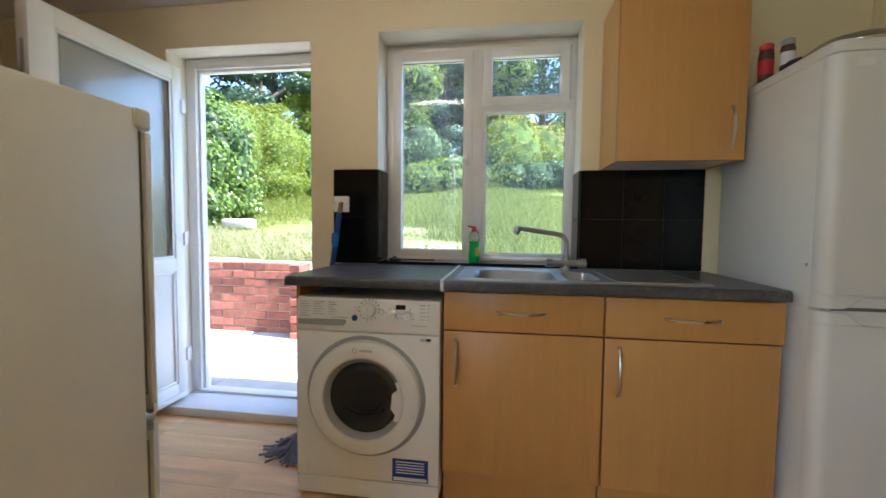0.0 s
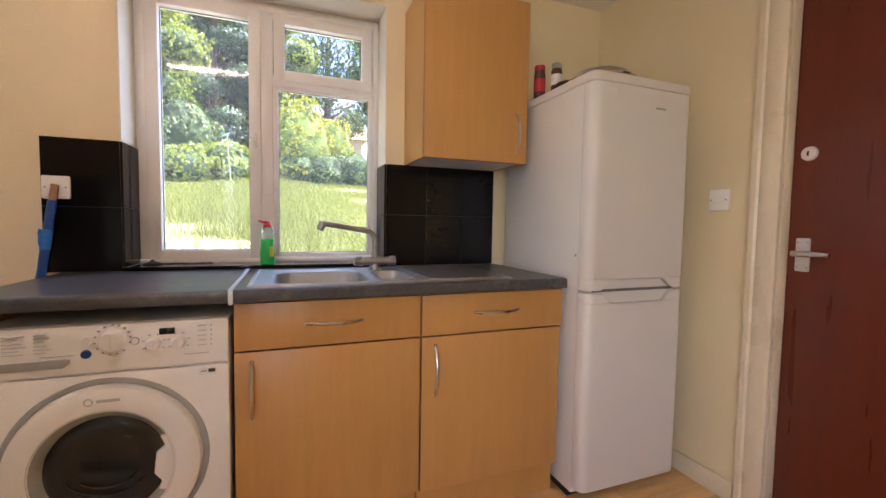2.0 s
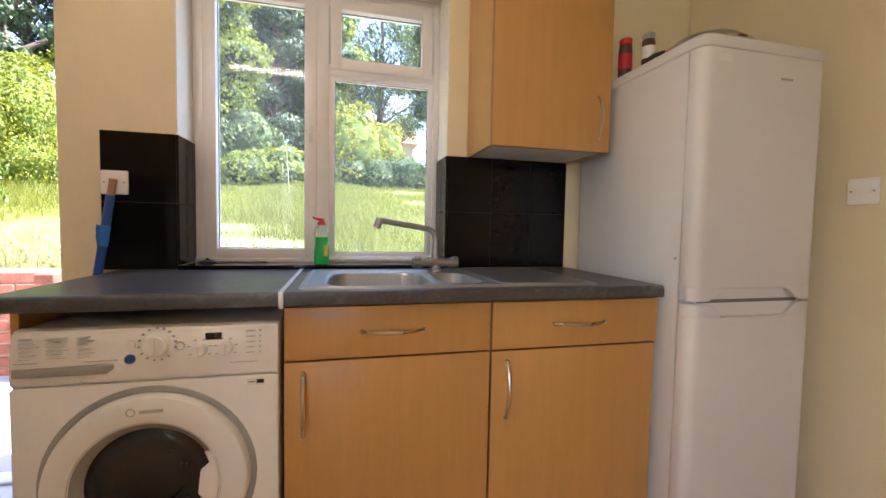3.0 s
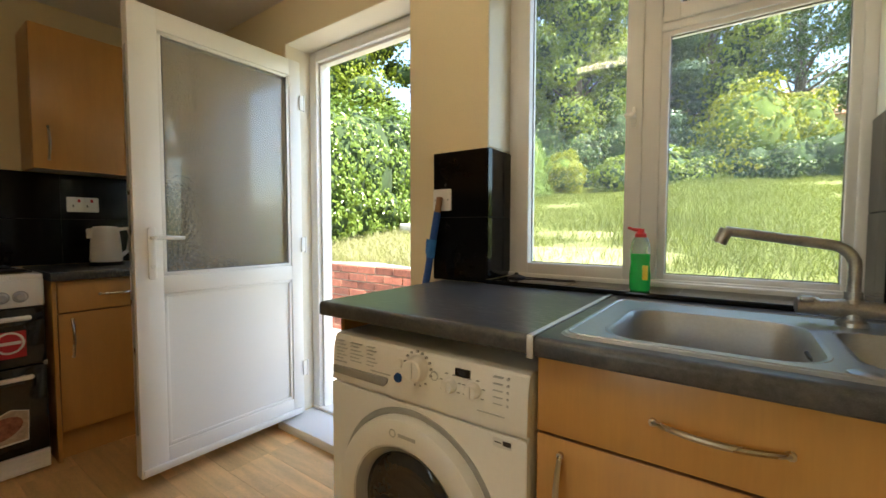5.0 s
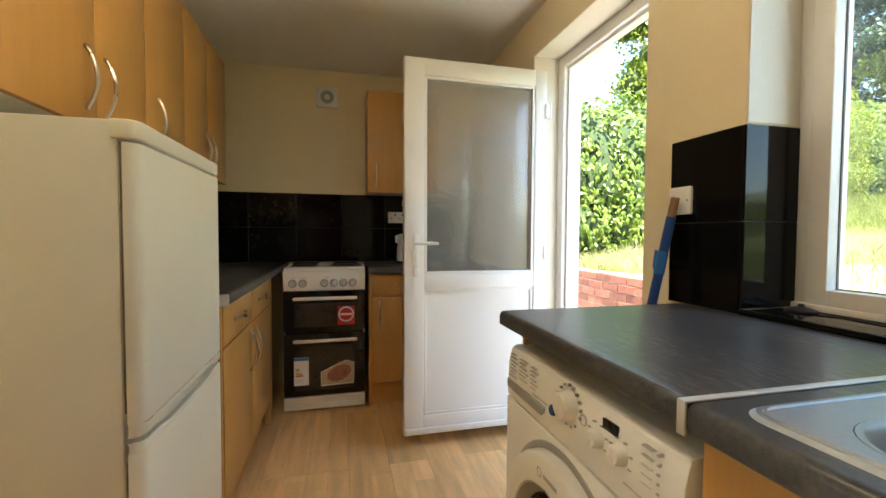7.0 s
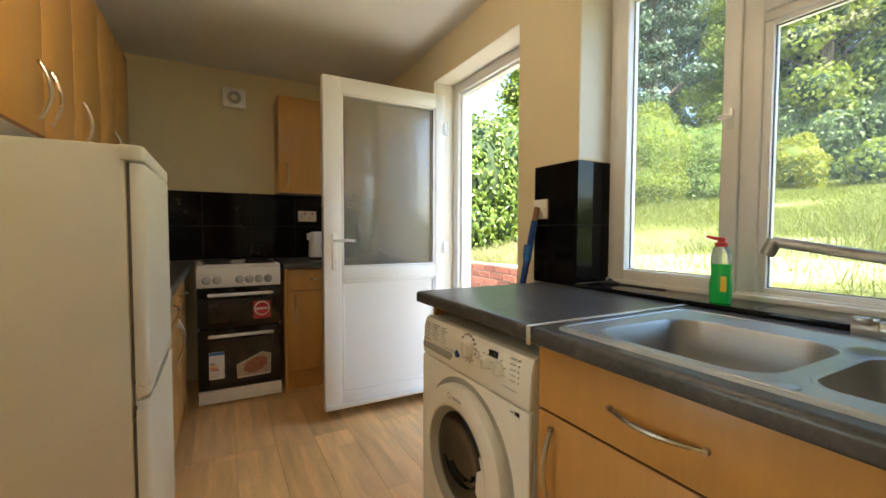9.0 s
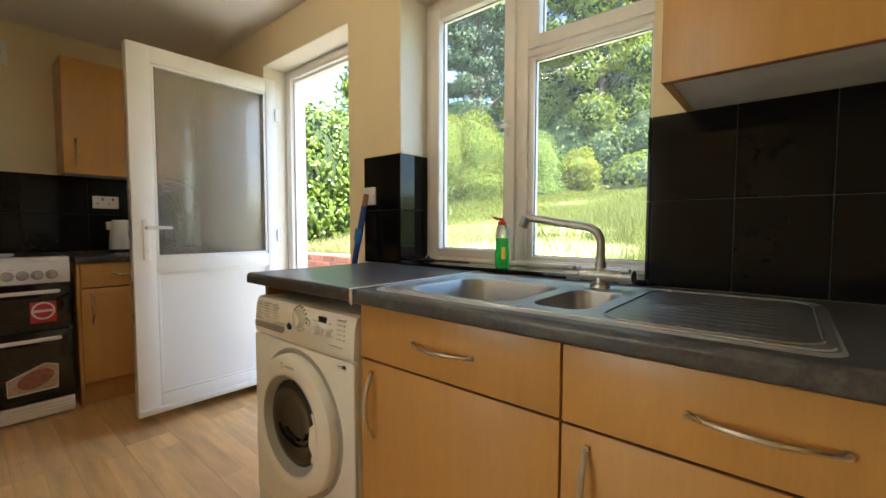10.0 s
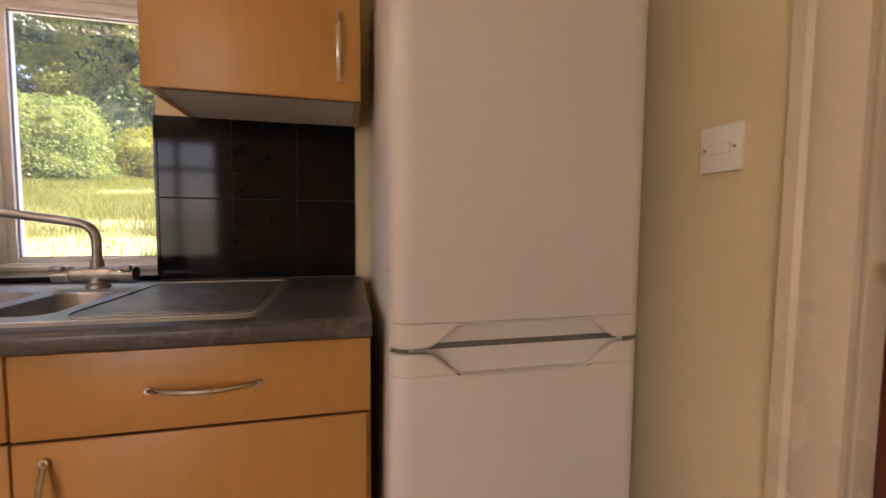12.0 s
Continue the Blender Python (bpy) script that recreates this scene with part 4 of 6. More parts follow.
knob("spin_knob", -0.136, 0.766, 0.017, 0.018, panel)
part("display", box(-0.184, -0.146, wy + 0.002, wy + 0.008, 0.788, 0.806, 0.001), GLOSSBLACK, panel, "small black display")
part("power_button", lathe([(0, -0.006), (0.010, -0.006), (0.012, -0.002), (0.012, 0.004)], (-0.352, wy + 0.002, 0.748), "y", 20), BLUE, panel, "blue push button")
part("start_button", lathe([(0, -0.004), (0.010, -0.004), (0.012, 0.004)], (-0.350, wy + 0.003, 0.783), "y", 20), WHITE, panel)
part("pause_button", lathe([(0.0085, -0.0012), (0.0105, -0.002), (0.0115, 0.002)], (-0.242, wy + 0.003, 0.775), "y", 20), PRINT, panel)
part("soap_drawer", join(prism([(-0.590, 0.716), (-0.400, 0.716), (-0.388, 0.726), (-0.386, 0.738), (-0.40, 0.740), (-0.590, 0.737)], "y", wy - 0.003, wy + 0.004, 0.001)), GREYRING, panel, "grey soap drawer grip")
dots = bmesh.new()
for k in range(9):
    a = radians(115 + 195 * k / 8)
    add_bm(dots, box(-0.293 + 0.040 * math.cos(a) - 0.0025, -0.293 + 0.040 * math.cos(a) + 0.0025, wy + 0.0005, wy + 0.006, 0.782 + 0.040 * math.sin(a) - 0.002, 0.782 + 0.040 * math.sin(a) + 0.002))
for c in (-0.197, -0.136):
    for k in range(6):
        a = radians(-30 + 240 * k / 5)
        add_bm(dots, box(c + 0.026 * math.cos(a) - 0.0035, c + 0.026 * math.cos(a) + 0.0035, wy + 0.0005, wy + 0.006, 0.765 + 0.026 * math.sin(a) - 0.0008, 0.765 + 0.026 * math.sin(a) + 0.0008))
for k in range(6):
    a = radians(-12 + 20 * k)
    add_bm(dots, box(-0.293 + 0.042 * math.cos(a) - 0.0026, -0.293 + 0.042 * math.cos(a) + 0.0026, wy + 0.0002, wy + 0.006, 0.782 + 0.042 * math.sin(a) - 0.0026, 0.782 + 0.042 * math.sin(a) + 0.0026))
part("knob_marks", dots, GREYRING, panel)["kind"] = "stuff"
rows_bm = bmesh.new()
for col, (x, w) in enumerate(((-0.578, 0.040), (-0.525, 0.048), (-0.462, 0.036))):
    for k in range(6):
        add_bm(rows_bm, box(x, x + w * (0.6 + 0.4 * ((k * 7 + col * 3) % 5) / 4), wy + 0.0005, wy + 0.008, 0.806 - k * 0.0095, 0.8075 - k * 0.0095))
add_bm(rows_bm, box(-0.448, -0.378, wy + 0.0005, wy + 0.005, 0.7465, 0.749))
add_bm(rows_bm, box(-0.588, -0.540, wy + 0.0005, wy + 0.005, 0.748, 0.751))
for k in range(5):
    add_bm(rows_bm, box(-0.088, -0.066, wy + 0.0005, wy + 0.010, 0.806 - k * 0.014, 0.8075 - k * 0.014))
    add_bm(rows_bm, box(-0.056, -0.052, wy + 0.0005, wy + 0.010, 0.805 - k * 0.014, 0.809 - k * 0.014))
add_bm(rows_bm, box(-0.125, -0.060, wy - 0.001, wy + 0.004, 0.726, 0.7275))
part("printed_legend", rows_bm, PRINT, panel, "rows of small grey print")["kind"] = "stuff"
st = part("energy_sticker", box(-0.195, -0.050, wy - 0.0012, wy + 0.0005, 0.098, 0.190), BLUELABEL, wm, "blue and white information sticker")
sb = bmesh.new()
for k in range(5):
    add_bm(sb, box(-0.180, -0.065, wy - 0.0018, wy - 0.0011, 0.176 - k * 0.011, 0.180 - k * 0.011))
add_bm(sb, box(-0.190, -0.055, wy - 0.0018, wy - 0.0011, 0.102, 0.116))
part("print", sb, PAPER, st)
rb_ = part("rating_badge", box(-0.086, -0.042, wy - 0.001, wy + 0.0005, 0.662, 0.680), PAPER, wm, "small rating sticker")
part("print", join(box(-0.062, -0.044, wy - 0.0016, wy - 0.0009, 0.668, 0.678), box(-0.082, -0.066, wy - 0.0016, wy - 0.0009, 0.671, 0.673)), DARK, rb_)


# ---- fridge freezers ----
def fridge_freezer(name, x0, x1, y_front, y_body, y_back, top, gap, facing, label, mat, lid=0.0, rad=0.040, scoop=0.040, grip=0.05):
    """A two-door fridge with round vertical edges. facing: -1 looks to -y, 1 looks to +y."""
    f = thing(name, ((x0 + x1) / 2, (y_body + y_back) / 2, 0), label, "fridge freezer")
    ya, yb = min(y_body, y_back), max(y_body, y_back)
    part("cabinet", box(x0 + 0.004, x1 - 0.004, ya, yb, 0.03, top - (0.0 if lid else 0.03), 0.006), mat, f)
    corners = (0, 0, 1, 1) if facing < 0 else (1, 1, 0, 0)
    da, db = min(y_front, y_body + facing * 0.008), max(y_front, y_body + facing * 0.008)
    ta, tb = (min(y_front, y_back), max(y_front, y_back)) if not lid else (min(y_front, y_body - facing * 0.012), max(y_front, y_body - facing * 0.012))
    part("top_panel", prism(rounded(x0, x1, ta, tb, min(0.035, rad), 8, corners), "z", top - 0.036, top + 0.001, 0.005, 3), mat, f)
    def door(nm, z0, z1, scoop):
        outline = rounded(x0, x1, da, db, min(rad, (db - da) * 0.95), 8, corners)
        b = prism(outline, "z", z0, z1, 0.0025, 2)
        return part(nm, b, mat, f)
    up = door("upper_door", gap + grip, top - 0.038 - lid, "b")
    lo = door("lower_door", 0.06, gap - grip + 0.005, "t")
    # scooped handle strips: the upper one dips at its ends, the lower one mirrors it
    w = x1 - x0
    yo = y_front
    r = min(rad, (db - da) * 0.95)
    yb_ = y_front - facing * r
    path = [(x0, y_body + facing * 0.010)] + [(x0 + r - r * math.cos(radians(a)), yb_ + facing * r * math.sin(radians(a))) for a in range(0, 91, 15)]
    path += [(x0 + r + (w - 2 * r) * k / 30, y_front) for k in range(1, 30)]
    path += [(x1 - r + r * math.sin(radians(a)), yb_ + facing * r * math.cos(radians(a))) for a in range(0, 91, 15)] + [(x1, y_body + facing * 0.010)]
    def strip(sgn, z_edge, z_far):
        """A grip moulding that follows the door's rounded front; its free edge curves away in the middle."""
        b = bmesh.new()
        outer, edge, back, far = [], [], [], []
        for x, y in path:
            t = (x - x0) / w
            s = min(1.0, max(0.0, (min(t, 1 - t) - 0.12) / 0.14))
            s = s * s * (3 - 2 * s)
            ze = z_edge + sgn * scoop * s
            bend = sgn * 0.004
            outer.append(b.verts.new((x, y, z_far)))
            far.append(b.verts.new((x, y, ze + bend)))
            edge.append(b.verts.new((x, y - facing * 0.003, ze)))
            yi_ = y - facing * 0.020 if facing * (y - y_body) > 0.03 else y - facing * 0.003
            back.append(b.verts.new((x, yi_, ze + sgn * 0.002)))
        for u, v in ((outer, far), (far, edge), (edge, back)):
            for k in range(len(path) - 1):
                b.faces.new((u[k], u[k + 1], v[k + 1], v[k]))
        return b
    for sgn, ze, zf, parent in ((1, gap + 0.005, gap + grip - 0.0003, up), (-1, gap - 0.005, gap - grip + 0.0053, lo)):
        part("handle_strip", strip(sgn, ze, zf), mat, parent, "scooped white handle grip")
    yi = y_front - facing * 0.004
    part("grip_recess", prism([(yi - facing * 0.008, gap - grip + 0.004), (yi - facing * 0.012, gap - grip * 0.6), (yi - facing * 0.022, gap - 0.006), (yi - facing * 0.024, gap + 0.002), (yi - facing * 0.024, gap + grip - 0.004), (y_body, gap + grip - 0.004), (y_body, gap - grip + 0.004)], "x", x0 + 0.035, x1 - 0.035), mat, f)
    # dark strip drawn in as the shadow line where the doors split
    yd = yi - facing * 0.0225
    part("grip_shadow_strip", box(x0 + 0.045, x1 - 0.045, min(yd, yd - facing * 0.004), max(yd, yd - facing * 0.004), gap - 0.004, gap + 0.007), GASKET, f)
    part("door_gasket", join(box(x0 + 0.010, x1 - 0.010, min(y_body, y_body + facing * 0.009), max(y_body, y_body + facing * 0.009), 0.07, gap - 0.046), box(x0 + 0.010, x1 - 0.010, min(y_body, y_body + facing * 0.009), max(y_body, y_body + facing * 0.009), gap + 0.05, top - 0.04)), GASKET, f)
    part("plinth", box(x0 + 0.01, x1 - 0.01, ya + 0.03, yb - 0.01, 0.0, 0.032), DARK, f)
    return f, up, lo


fr, fru, frl = fridge_freezer("fridge_freezer", 1.226, 1.738, 2.515, 2.575, 3.17, 1.700, 0.861, -1, "tall white fridge freezer with rounded doors", FRIDGE)
part("badge", join(lathe([(0.010, -0.0008), (0.012, -0.0015), (0.014, -0.0008)], (1.56, 2.5165, 1.615), "y", 20), box(1.535, 1.585, 2.5140, 2.5155, 1.585, 1.592)), GREYRING, fru)
part("sticker", box(1.285, 1.335, 2.5140, 2.5155, 1.618, 1.642), PAPER, fru)
part("hinge_cover", box(1.235, 1.262, 2.56, 2.60, 1.630, 1.66, 0.003), GREYRING, fr)
part("plug_cap", rod((1.2305, 2.592, 1.0), (1.2275, 2.592, 1.0), 0.005, n=10), GREYRING, fr)

fl, flu, fll = fridge_freezer("fridge_freezer", -0.998, -0.464, 1.806, 1.770, 1.24, 1.333, 0.722, 1, "shorter aged white fridge freezer under the wall cupboards", CREAMWHITE, lid=0.004, rad=0.026, scoop=0.010, grip=0.03)
part("badge", box(-0.585, -0.545, 1.8015, 1.8035, 1.312, 1.320), PRINT, fl)

# ---- things on the tall fridge ----
def jar(x, y, z, r, h, cap, fill, label, hcap=0.022):
    j = thing("spice_jar", (x, y, z), label, "jar", "jars on the fridge")
    part("glass", lathe([(0, 0), (r * 0.95, 0), (r, 0.006), (r, h * 0.72), (r * 0.85, h - hcap), (0, h - hcap)], (x, y, z), "z", 24), fill, j)
    part("lid", lathe([(r * 0.92, h - hcap), (r * 0.95, h - 0.004), (r * 0.85, h), (0, h)], (x, y, z), "z", 24), cap, j)
    part("label", lathe([(r + 0.0006, h * 0.22), (r + 0.0006, h * 0.60)], (x, y, z), "z", 24), REDLABEL if cap is RED else PAPER, j)
jar(1.262, 2.93, 1.7005, 0.026, 0.155, RED, SPICE, "spice jar with red lid and red label")
jar(1.262, 2.80, 1.7005, 0.023, 0.120, GREYRING, SPICE, "spice jar with pale label and grey lid")
pan = thing("frying_pan_lid", (1.375, 2.655, 1.7015), "dull grey metal pan lid lying on fridge", "pan lid")
part("lid", lathe([(0, 0.056), (0.05, 0.053), (0.100, 0.040), (0.128, 0.018), (0.138, 0.006), (0.138, 0.0), (0.130, 0.0), (0, 0.004)], (1.375, 2.655, 1.7017), "z", 40), TAPMETAL, pan)
part("rim", lathe([(0.132, 0.0), (0.140, 0.002), (0.141, 0.008), (0.134, 0.0095)], (1.375, 2.655, 1.7017), "z", 40), CHROME, pan)
part("handle", tube([(1.245, 2.70, 1.712), (1.240, 2.745, 1.718), (1.243, 2.79, 1.712)], 0.008, 8), DARK, pan, "black plastic handle")


# ---- wall cupboards ----
def wall_unit(u0, u1, face, back, facing, z0, z1, label, doors, group):
    """doors: (u0, u1, handle u). facing 'S', 'N' or 'E'."""
    def bx(a0, a1, d0, d1, q0, q1, bev=0.0):
        if facing == "S":
            return box(a0, a1, face + d0, face + d1, q0, q1, bev)
        if facing == "N":
            return box(a0, a1, face - d1, face - d0, q0, q1, bev)
        return box(face - d1, face - d0, a0, a1, q0, q1, bev)
    def pt(a, d, z):
        return (a, face + d, z) if facing == "S" else (a, face - d, z) if facing == "N" else (face - d, a, z)
    out = {"S": (0, -1, 0), "N": (0, 1, 0), "E": (1, 0, 0)}[facing]
    dep = abs(back - face) - 0.002
    u = thing("wall_cupboard", pt((u0 + u1) / 2, dep / 2, z0), label, "wall cupboard", group)
    part("carcass", join(bx(u0, u0 + 0.016, 0.020, dep, z0, z1), bx(u1 - 0.016, u1, 0.020, dep, z0, z1), bx(u0 + 0.016, u1 - 0.016, 0.020, dep, z1 - 0.016, z1), bx(u0 + 0.016, u1 - 0.016, dep - 0.006, dep, z0 + 0.02, z1 - 0.016)), BEECH, u)
    part("underside", bx(u0 + 0.016, u1 - 0.016, 0.020, dep - 0.006, z0 + 0.003, z0 + 0.018), CARCASS, u, "white melamine underside")
    for a, b, h in doors:
        d = part("door", bx(a + 0.0015, b - 0.0015, 0, 0.018, z0 - 0.001, z1, 0.002), BEECH, u)
        part("edge_band", join(bx(a + 0.0015, b - 0.0015, 0.0004, 0.0176, z0 - 0.0022, z0 - 0.0006), bx(a + 0.0008, a + 0.0016, 0.001, 0.017, z0, z1 - 0.002), bx(b - 0.0016, b - 0.0008, 0.001, 0.017, z0, z1 - 0.002)), EDGE, d)
        bow_handle(pt(h, 0, z0 + 0.130), 0.170, (0, 0, 1), out, d)
    return u


wall_unit(0.694, 1.192, 2.913, NY, "S", 1.400, 2.120, "beech wall cupboard above the sink drainer", [(0.694, 1.192, 1.137)], "beech wall cupboards")
wall_unit(-1.275, -0.560, 1.497, SY, "N", 1.418, 2.140, "double beech wall cupboard above the fridge", [(-0.964, -0.560, -0.914), (-1.275, -0.964, -1.012)], "beech wall cupboards")
wall_unit(-1.655, -1.278, 1.497, SY, "N", 1.418, 2.140, "single beech wall cupboard", [(-1.655, -1.278, -1.376)], "beech wall cupboards")
wall_unit(-2.33, -1.658, 1.497, SY, "N", 1.418, 2.140, "double beech wall cupboard in the corner", [(-1.994, -1.658, -1.945), (-2.33, -1.994, -2.04)], "beech wall cupboards")
wall_unit(2.360, 2.860, -2.560, WX, "E", 1.420, 2.140, "single beech wall cupboard by the back door", [(2.360, 2.860, 2.420)], "beech wall cupboards")

# ---- galley base units and worktops ----
base_unit("base_unit", -1.632, -1.152, 1.772, "N", "beech base cupboard with drawer beside the fridge", SY + 0.01, -1)
base_unit("base_unit", -2.115, -1.636, 1.772, "N", "beech base cupboard with drawer near the cooker", SY + 0.01, 1)
solo("corner_post", box(-2.19, -2.118, 1.74, 1.770, 0.0, 0.867, 0.002), BEECH, (-2.15, 1.75, 0), "beech corner filler post beside the cooker", "filler panel")
solo("end_panel", box(-1.148, -1.132, SY + 0.01, 1.768, 0.0, 0.867, 0.002), BEECH, (-1.14, 1.5, 0), "beech end panel beside the fridge", "panel")
worktop(WX + 0.012, -1.135, SY + 0.012, 1.795, "N", "dark slate-effect laminate worktop beside the cooker")
solo("worktop_end_strip", box(-1.1345, -1.131, SY + 0.012, 1.796, 0.867, 0.909, 0.001), ALU, (-1.133, 1.5, 0.867), "pale metal strip on the worktop end", "end strip")
base_unit("base_unit", 2.368, 2.866, -2.262, "E", "beech base cupboard with drawer by the back door", WX + 0.01, -1)
part("side_panel", box(WX + 0.02, -2.262, 2.350, 2.366, 0.0, 0.868, 0.002), BEECH, bpy.data.objects["base_unit.004"])
base_unit("base_unit", 2.869, 3.215, -2.262, "E", "narrow beech base cupboard behind the open door", WX + 0.01, 1)
worktop(WX + 0.012, -2.230, 2.345, 3.222, "E", "dark slate-effect laminate worktop holding the kettle")

# ---- cooker ----
cooker = thing("cooker", (-2.52, 2.08, 0), "white electric cooker with black double oven doors", "cooker")
kx, ky0, ky1 = -2.255, 1.826, 2.324
part("body", join(box(WX + 0.03, kx - 0.018, ky0 + 0.003, ky1 - 0.003, 0.02, 0.885, 0.004)), DARK, cooker, "black enamelled side panels")
part("hob", join(prism(rounded(WX + 0.025, kx + 0.002, ky0, ky1, 0.012), "z", 0.886, 0.910, 0.006)), WHITE, cooker)
for i, (x, y, r) in enumerate(((-2.40, 1.945, 0.075), (-2.40, 2.205, 0.092), (-2.65, 1.945, 0.092), (-2.65, 2.205, 0.075))):
    hot = part("hotplate", lathe([(0, 0.012), (r - 0.006, 0.012), (r, 0.009), (r + 0.004, 0.002), (r + 0.010, 0.0)], (x, y, 0.910), "z", 32), DARK, cooker, "black solid hotplate")
    part("hotplate_rim", lathe([(r + 0.004, 0.0), (r + 0.006, 0.003), (r + 0.012, 0.003), (r + 0.014, 0.0)], (x, y, 0.910), "z", 32), CHROME, hot)
part("booklet", box(-2.50, -2.36, 2.03, 2.11, 0.9225, 0.926, 0.001), PAPER, cooker, "white paper left on the hob")
kp = part("control_panel", box(kx - 0.02, kx + 0.004, ky0, ky1, 0.765, 0.888, 0.006), WHITE, cooker)
for y in (1.882, 1.942, 2.072, 2.130, 2.188, 2.246):
    kn = part("control_knob", lathe([(0.021, 0.0), (0.021, 0.006), (0.017, 0.010), (0.016, 0.024), (0.013, 0.027), (0, 0.027)], (kx + 0.004, y, 0.812), "x", 24), PRINT, kp)
    part("knob_ring", lathe([(0.0215, 0.0005), (0.0215, 0.003), (0.025, 0.0025), (0.026, 0.0005)], (kx + 0.004, y, 0.812), "x", 24), GREYRING, kn)
part("legend", join(*[box(kx + 0.0038, kx + 0.0046, y - 0.012, y + 0.012, 0.846, 0.849) for y in (1.86, 1.89, 1.925, 1.955, 2.09)]), PRINT, kp)["kind"] = "stuff"
for z0, z1, nm in ((0.503, 0.762, "grill_door"), (0.102, 0.497, "oven_door")):
    od = part(nm, prism(rounded(ky0 + 0.002, ky1 - 0.002, z0, z1, 0.006), "x", kx - 0.018, kx + 0.006, 0.004), GLOSSBLACK, cooker, "glossy black glass oven door")
    part("door_window", prism(rounded(ky0 + 0.065, ky1 - 0.065, z0 + 0.035, z1 - 0.075, 0.015), "x", kx + 0.004, kx + 0.0066), shader("smoked_oven_window", (0.02, 0.016, 0.012), 0.1, var=0.3, bump=0), od)
    hb = part("handle", prism(rounded(ky0 + 0.060, ky1 - 0.050, z1 - 0.053, z1 - 0.032, 0.010), "x", kx + 0.028, kx + 0.042, 0.005), WHITE, od, "white bar handle")
    part("handle_stand", join(*[box(kx + 0.004, kx + 0.034, y - 0.008, y + 0.008, z1 - 0.050, z1 - 0.036, 0.002) for y in (ky0 + 0.085, ky1 - 0.08)]), WHITE, hb)
for y in (ky0 + 0.006, ky1 - 0.006):
    part("hinge_cap", box(kx - 0.01, kx + 0.008, y - 0.006, y + 0.006, 0.490, 0.512, 0.002), GREYRING, cooker)
part("bottom_grille", join(box(kx - 0.02, kx + 0.002, ky0 + 0.002, ky1 - 0.002, 0.012, 0.097, 0.003), *[box(kx, kx + 0.005, ky0 + 0.006, ky1 - 0.006, 0.022 + i * 0.018, 0.032 + i * 0.018, 0.002) for i in range(4)]), WHITE, cooker, "white slotted bottom grille")
rl = part("red_sticker", box(kx + 0.0066, kx + 0.0075, 2.152, 2.258, 0.545, 0.662), REDLABEL, cooker, "red and white promotional sticker")
part("sticker_ring", lathe([(0.040, 0.0), (0.040, 0.0008), (0.049, 0.0008), (0.049, 0.0)], (kx + 0.0076, 2.205, 0.612), "x", 32), PAPER, rl)
part("sticker_bars", box(kx + 0.0076, kx + 0.0083, 2.168, 2.242, 0.604, 0.618), PAPER, rl)
el = part("energy_label", box(kx + 0.0066, kx + 0.0075, 1.888, 1.976, 0.172, 0.348), PAPER, cooker, "white energy label with coloured bars")
for k, (mt, w) in enumerate(((LEAF_HEDGE, 0.022), (YELLOW, 0.030), (shader("orange_print", (0.6, 0.2, 0.02), 0.5, bump=0), 0.038), (REDLABEL, 0.046))):
    part("print_bar", box(kx + 0.0075, kx + 0.008, 1.898, 1.898 + w, 0.268 - k * 0.013, 0.277 - k * 0.013), mt, el)
part("print_bar", box(kx + 0.0075, kx + 0.008, 1.889, 1.975, 0.328, 0.346), PALEBLUE, el)
part("print_bar", box(kx + 0.0075, kx + 0.008, 1.896, 1.94, 0.19, 0.194), PRINT, el)
part("print_bar", box(kx + 0.0075, kx + 0.008, 1.896, 1.95, 0.205, 0.209), PRINT, el)
fs = part("food_sticker", prism([(2.050, 0.158), (2.252, 0.165), (2.256, 0.300), (2.20, 0.318), (2.048, 0.250)], "x", kx + 0.0066, kx + 0.0075), PAPER, cooker, "picture sticker of roast meat")
part("picture", prism([(2.053, 0.168), (2.249, 0.172), (2.253, 0.297), (2.20, 0.314), (2.052, 0.247)], "x", kx + 0.0075, kx + 0.0081), PLATTER, fs)
part("picture_meat", prism([(2.088 + 0.074 * (1 + math.cos(a)), 0.236 + 0.052 * math.sin(a + 0.35)) for a in [radians(20 * k) for k in range(18)]], "x", kx + 0.0081, kx + 0.0086), MEAT, fs)

# ---- kettle on the corner worktop ----
kt = (-2.58, 2.645, 0.9085)
kettle = thing("kettle", kt, "white plastic jug kettle on dark worktop", "kettle")
part("base", lathe([(0, 0), (0.078, 0), (0.080, 0.012), (0.074, 0.018), (0, 0.018)], kt, "z", 28), DARK, kettle)
part("jug", lathe([(0.072, 0.019), (0.074, 0.03), (0.066, 0.15), (0.060, 0.205), (0.052, 0.216), (0, 0.219)], kt, "z", 28), PVC, kettle)
part("handle", tube([(kt[0] + 0.012, kt[1] + 0.055, kt[2] + 0.20), (kt[0] + 0.02, kt[1] + 0.10, kt[2] + 0.205), (kt[0] + 0.022, kt[1] + 0.112, kt[2] + 0.16), (kt[0] + 0.016, kt[1] + 0.10, kt[2] + 0.08), (kt[0] + 0.01, kt[1] + 0.068, kt[2] + 0.05)], 0.011, 10), PVC, kettle)
part("spout", prism([(kt[0] - 0.022, kt[1] - 0.045), (kt[0] + 0.022, kt[1] - 0.045), (kt[0], kt[1] - 0.085)], "z", kt[2] + 0.15, kt[2] + 0.205, 0.004), PVC, kettle)


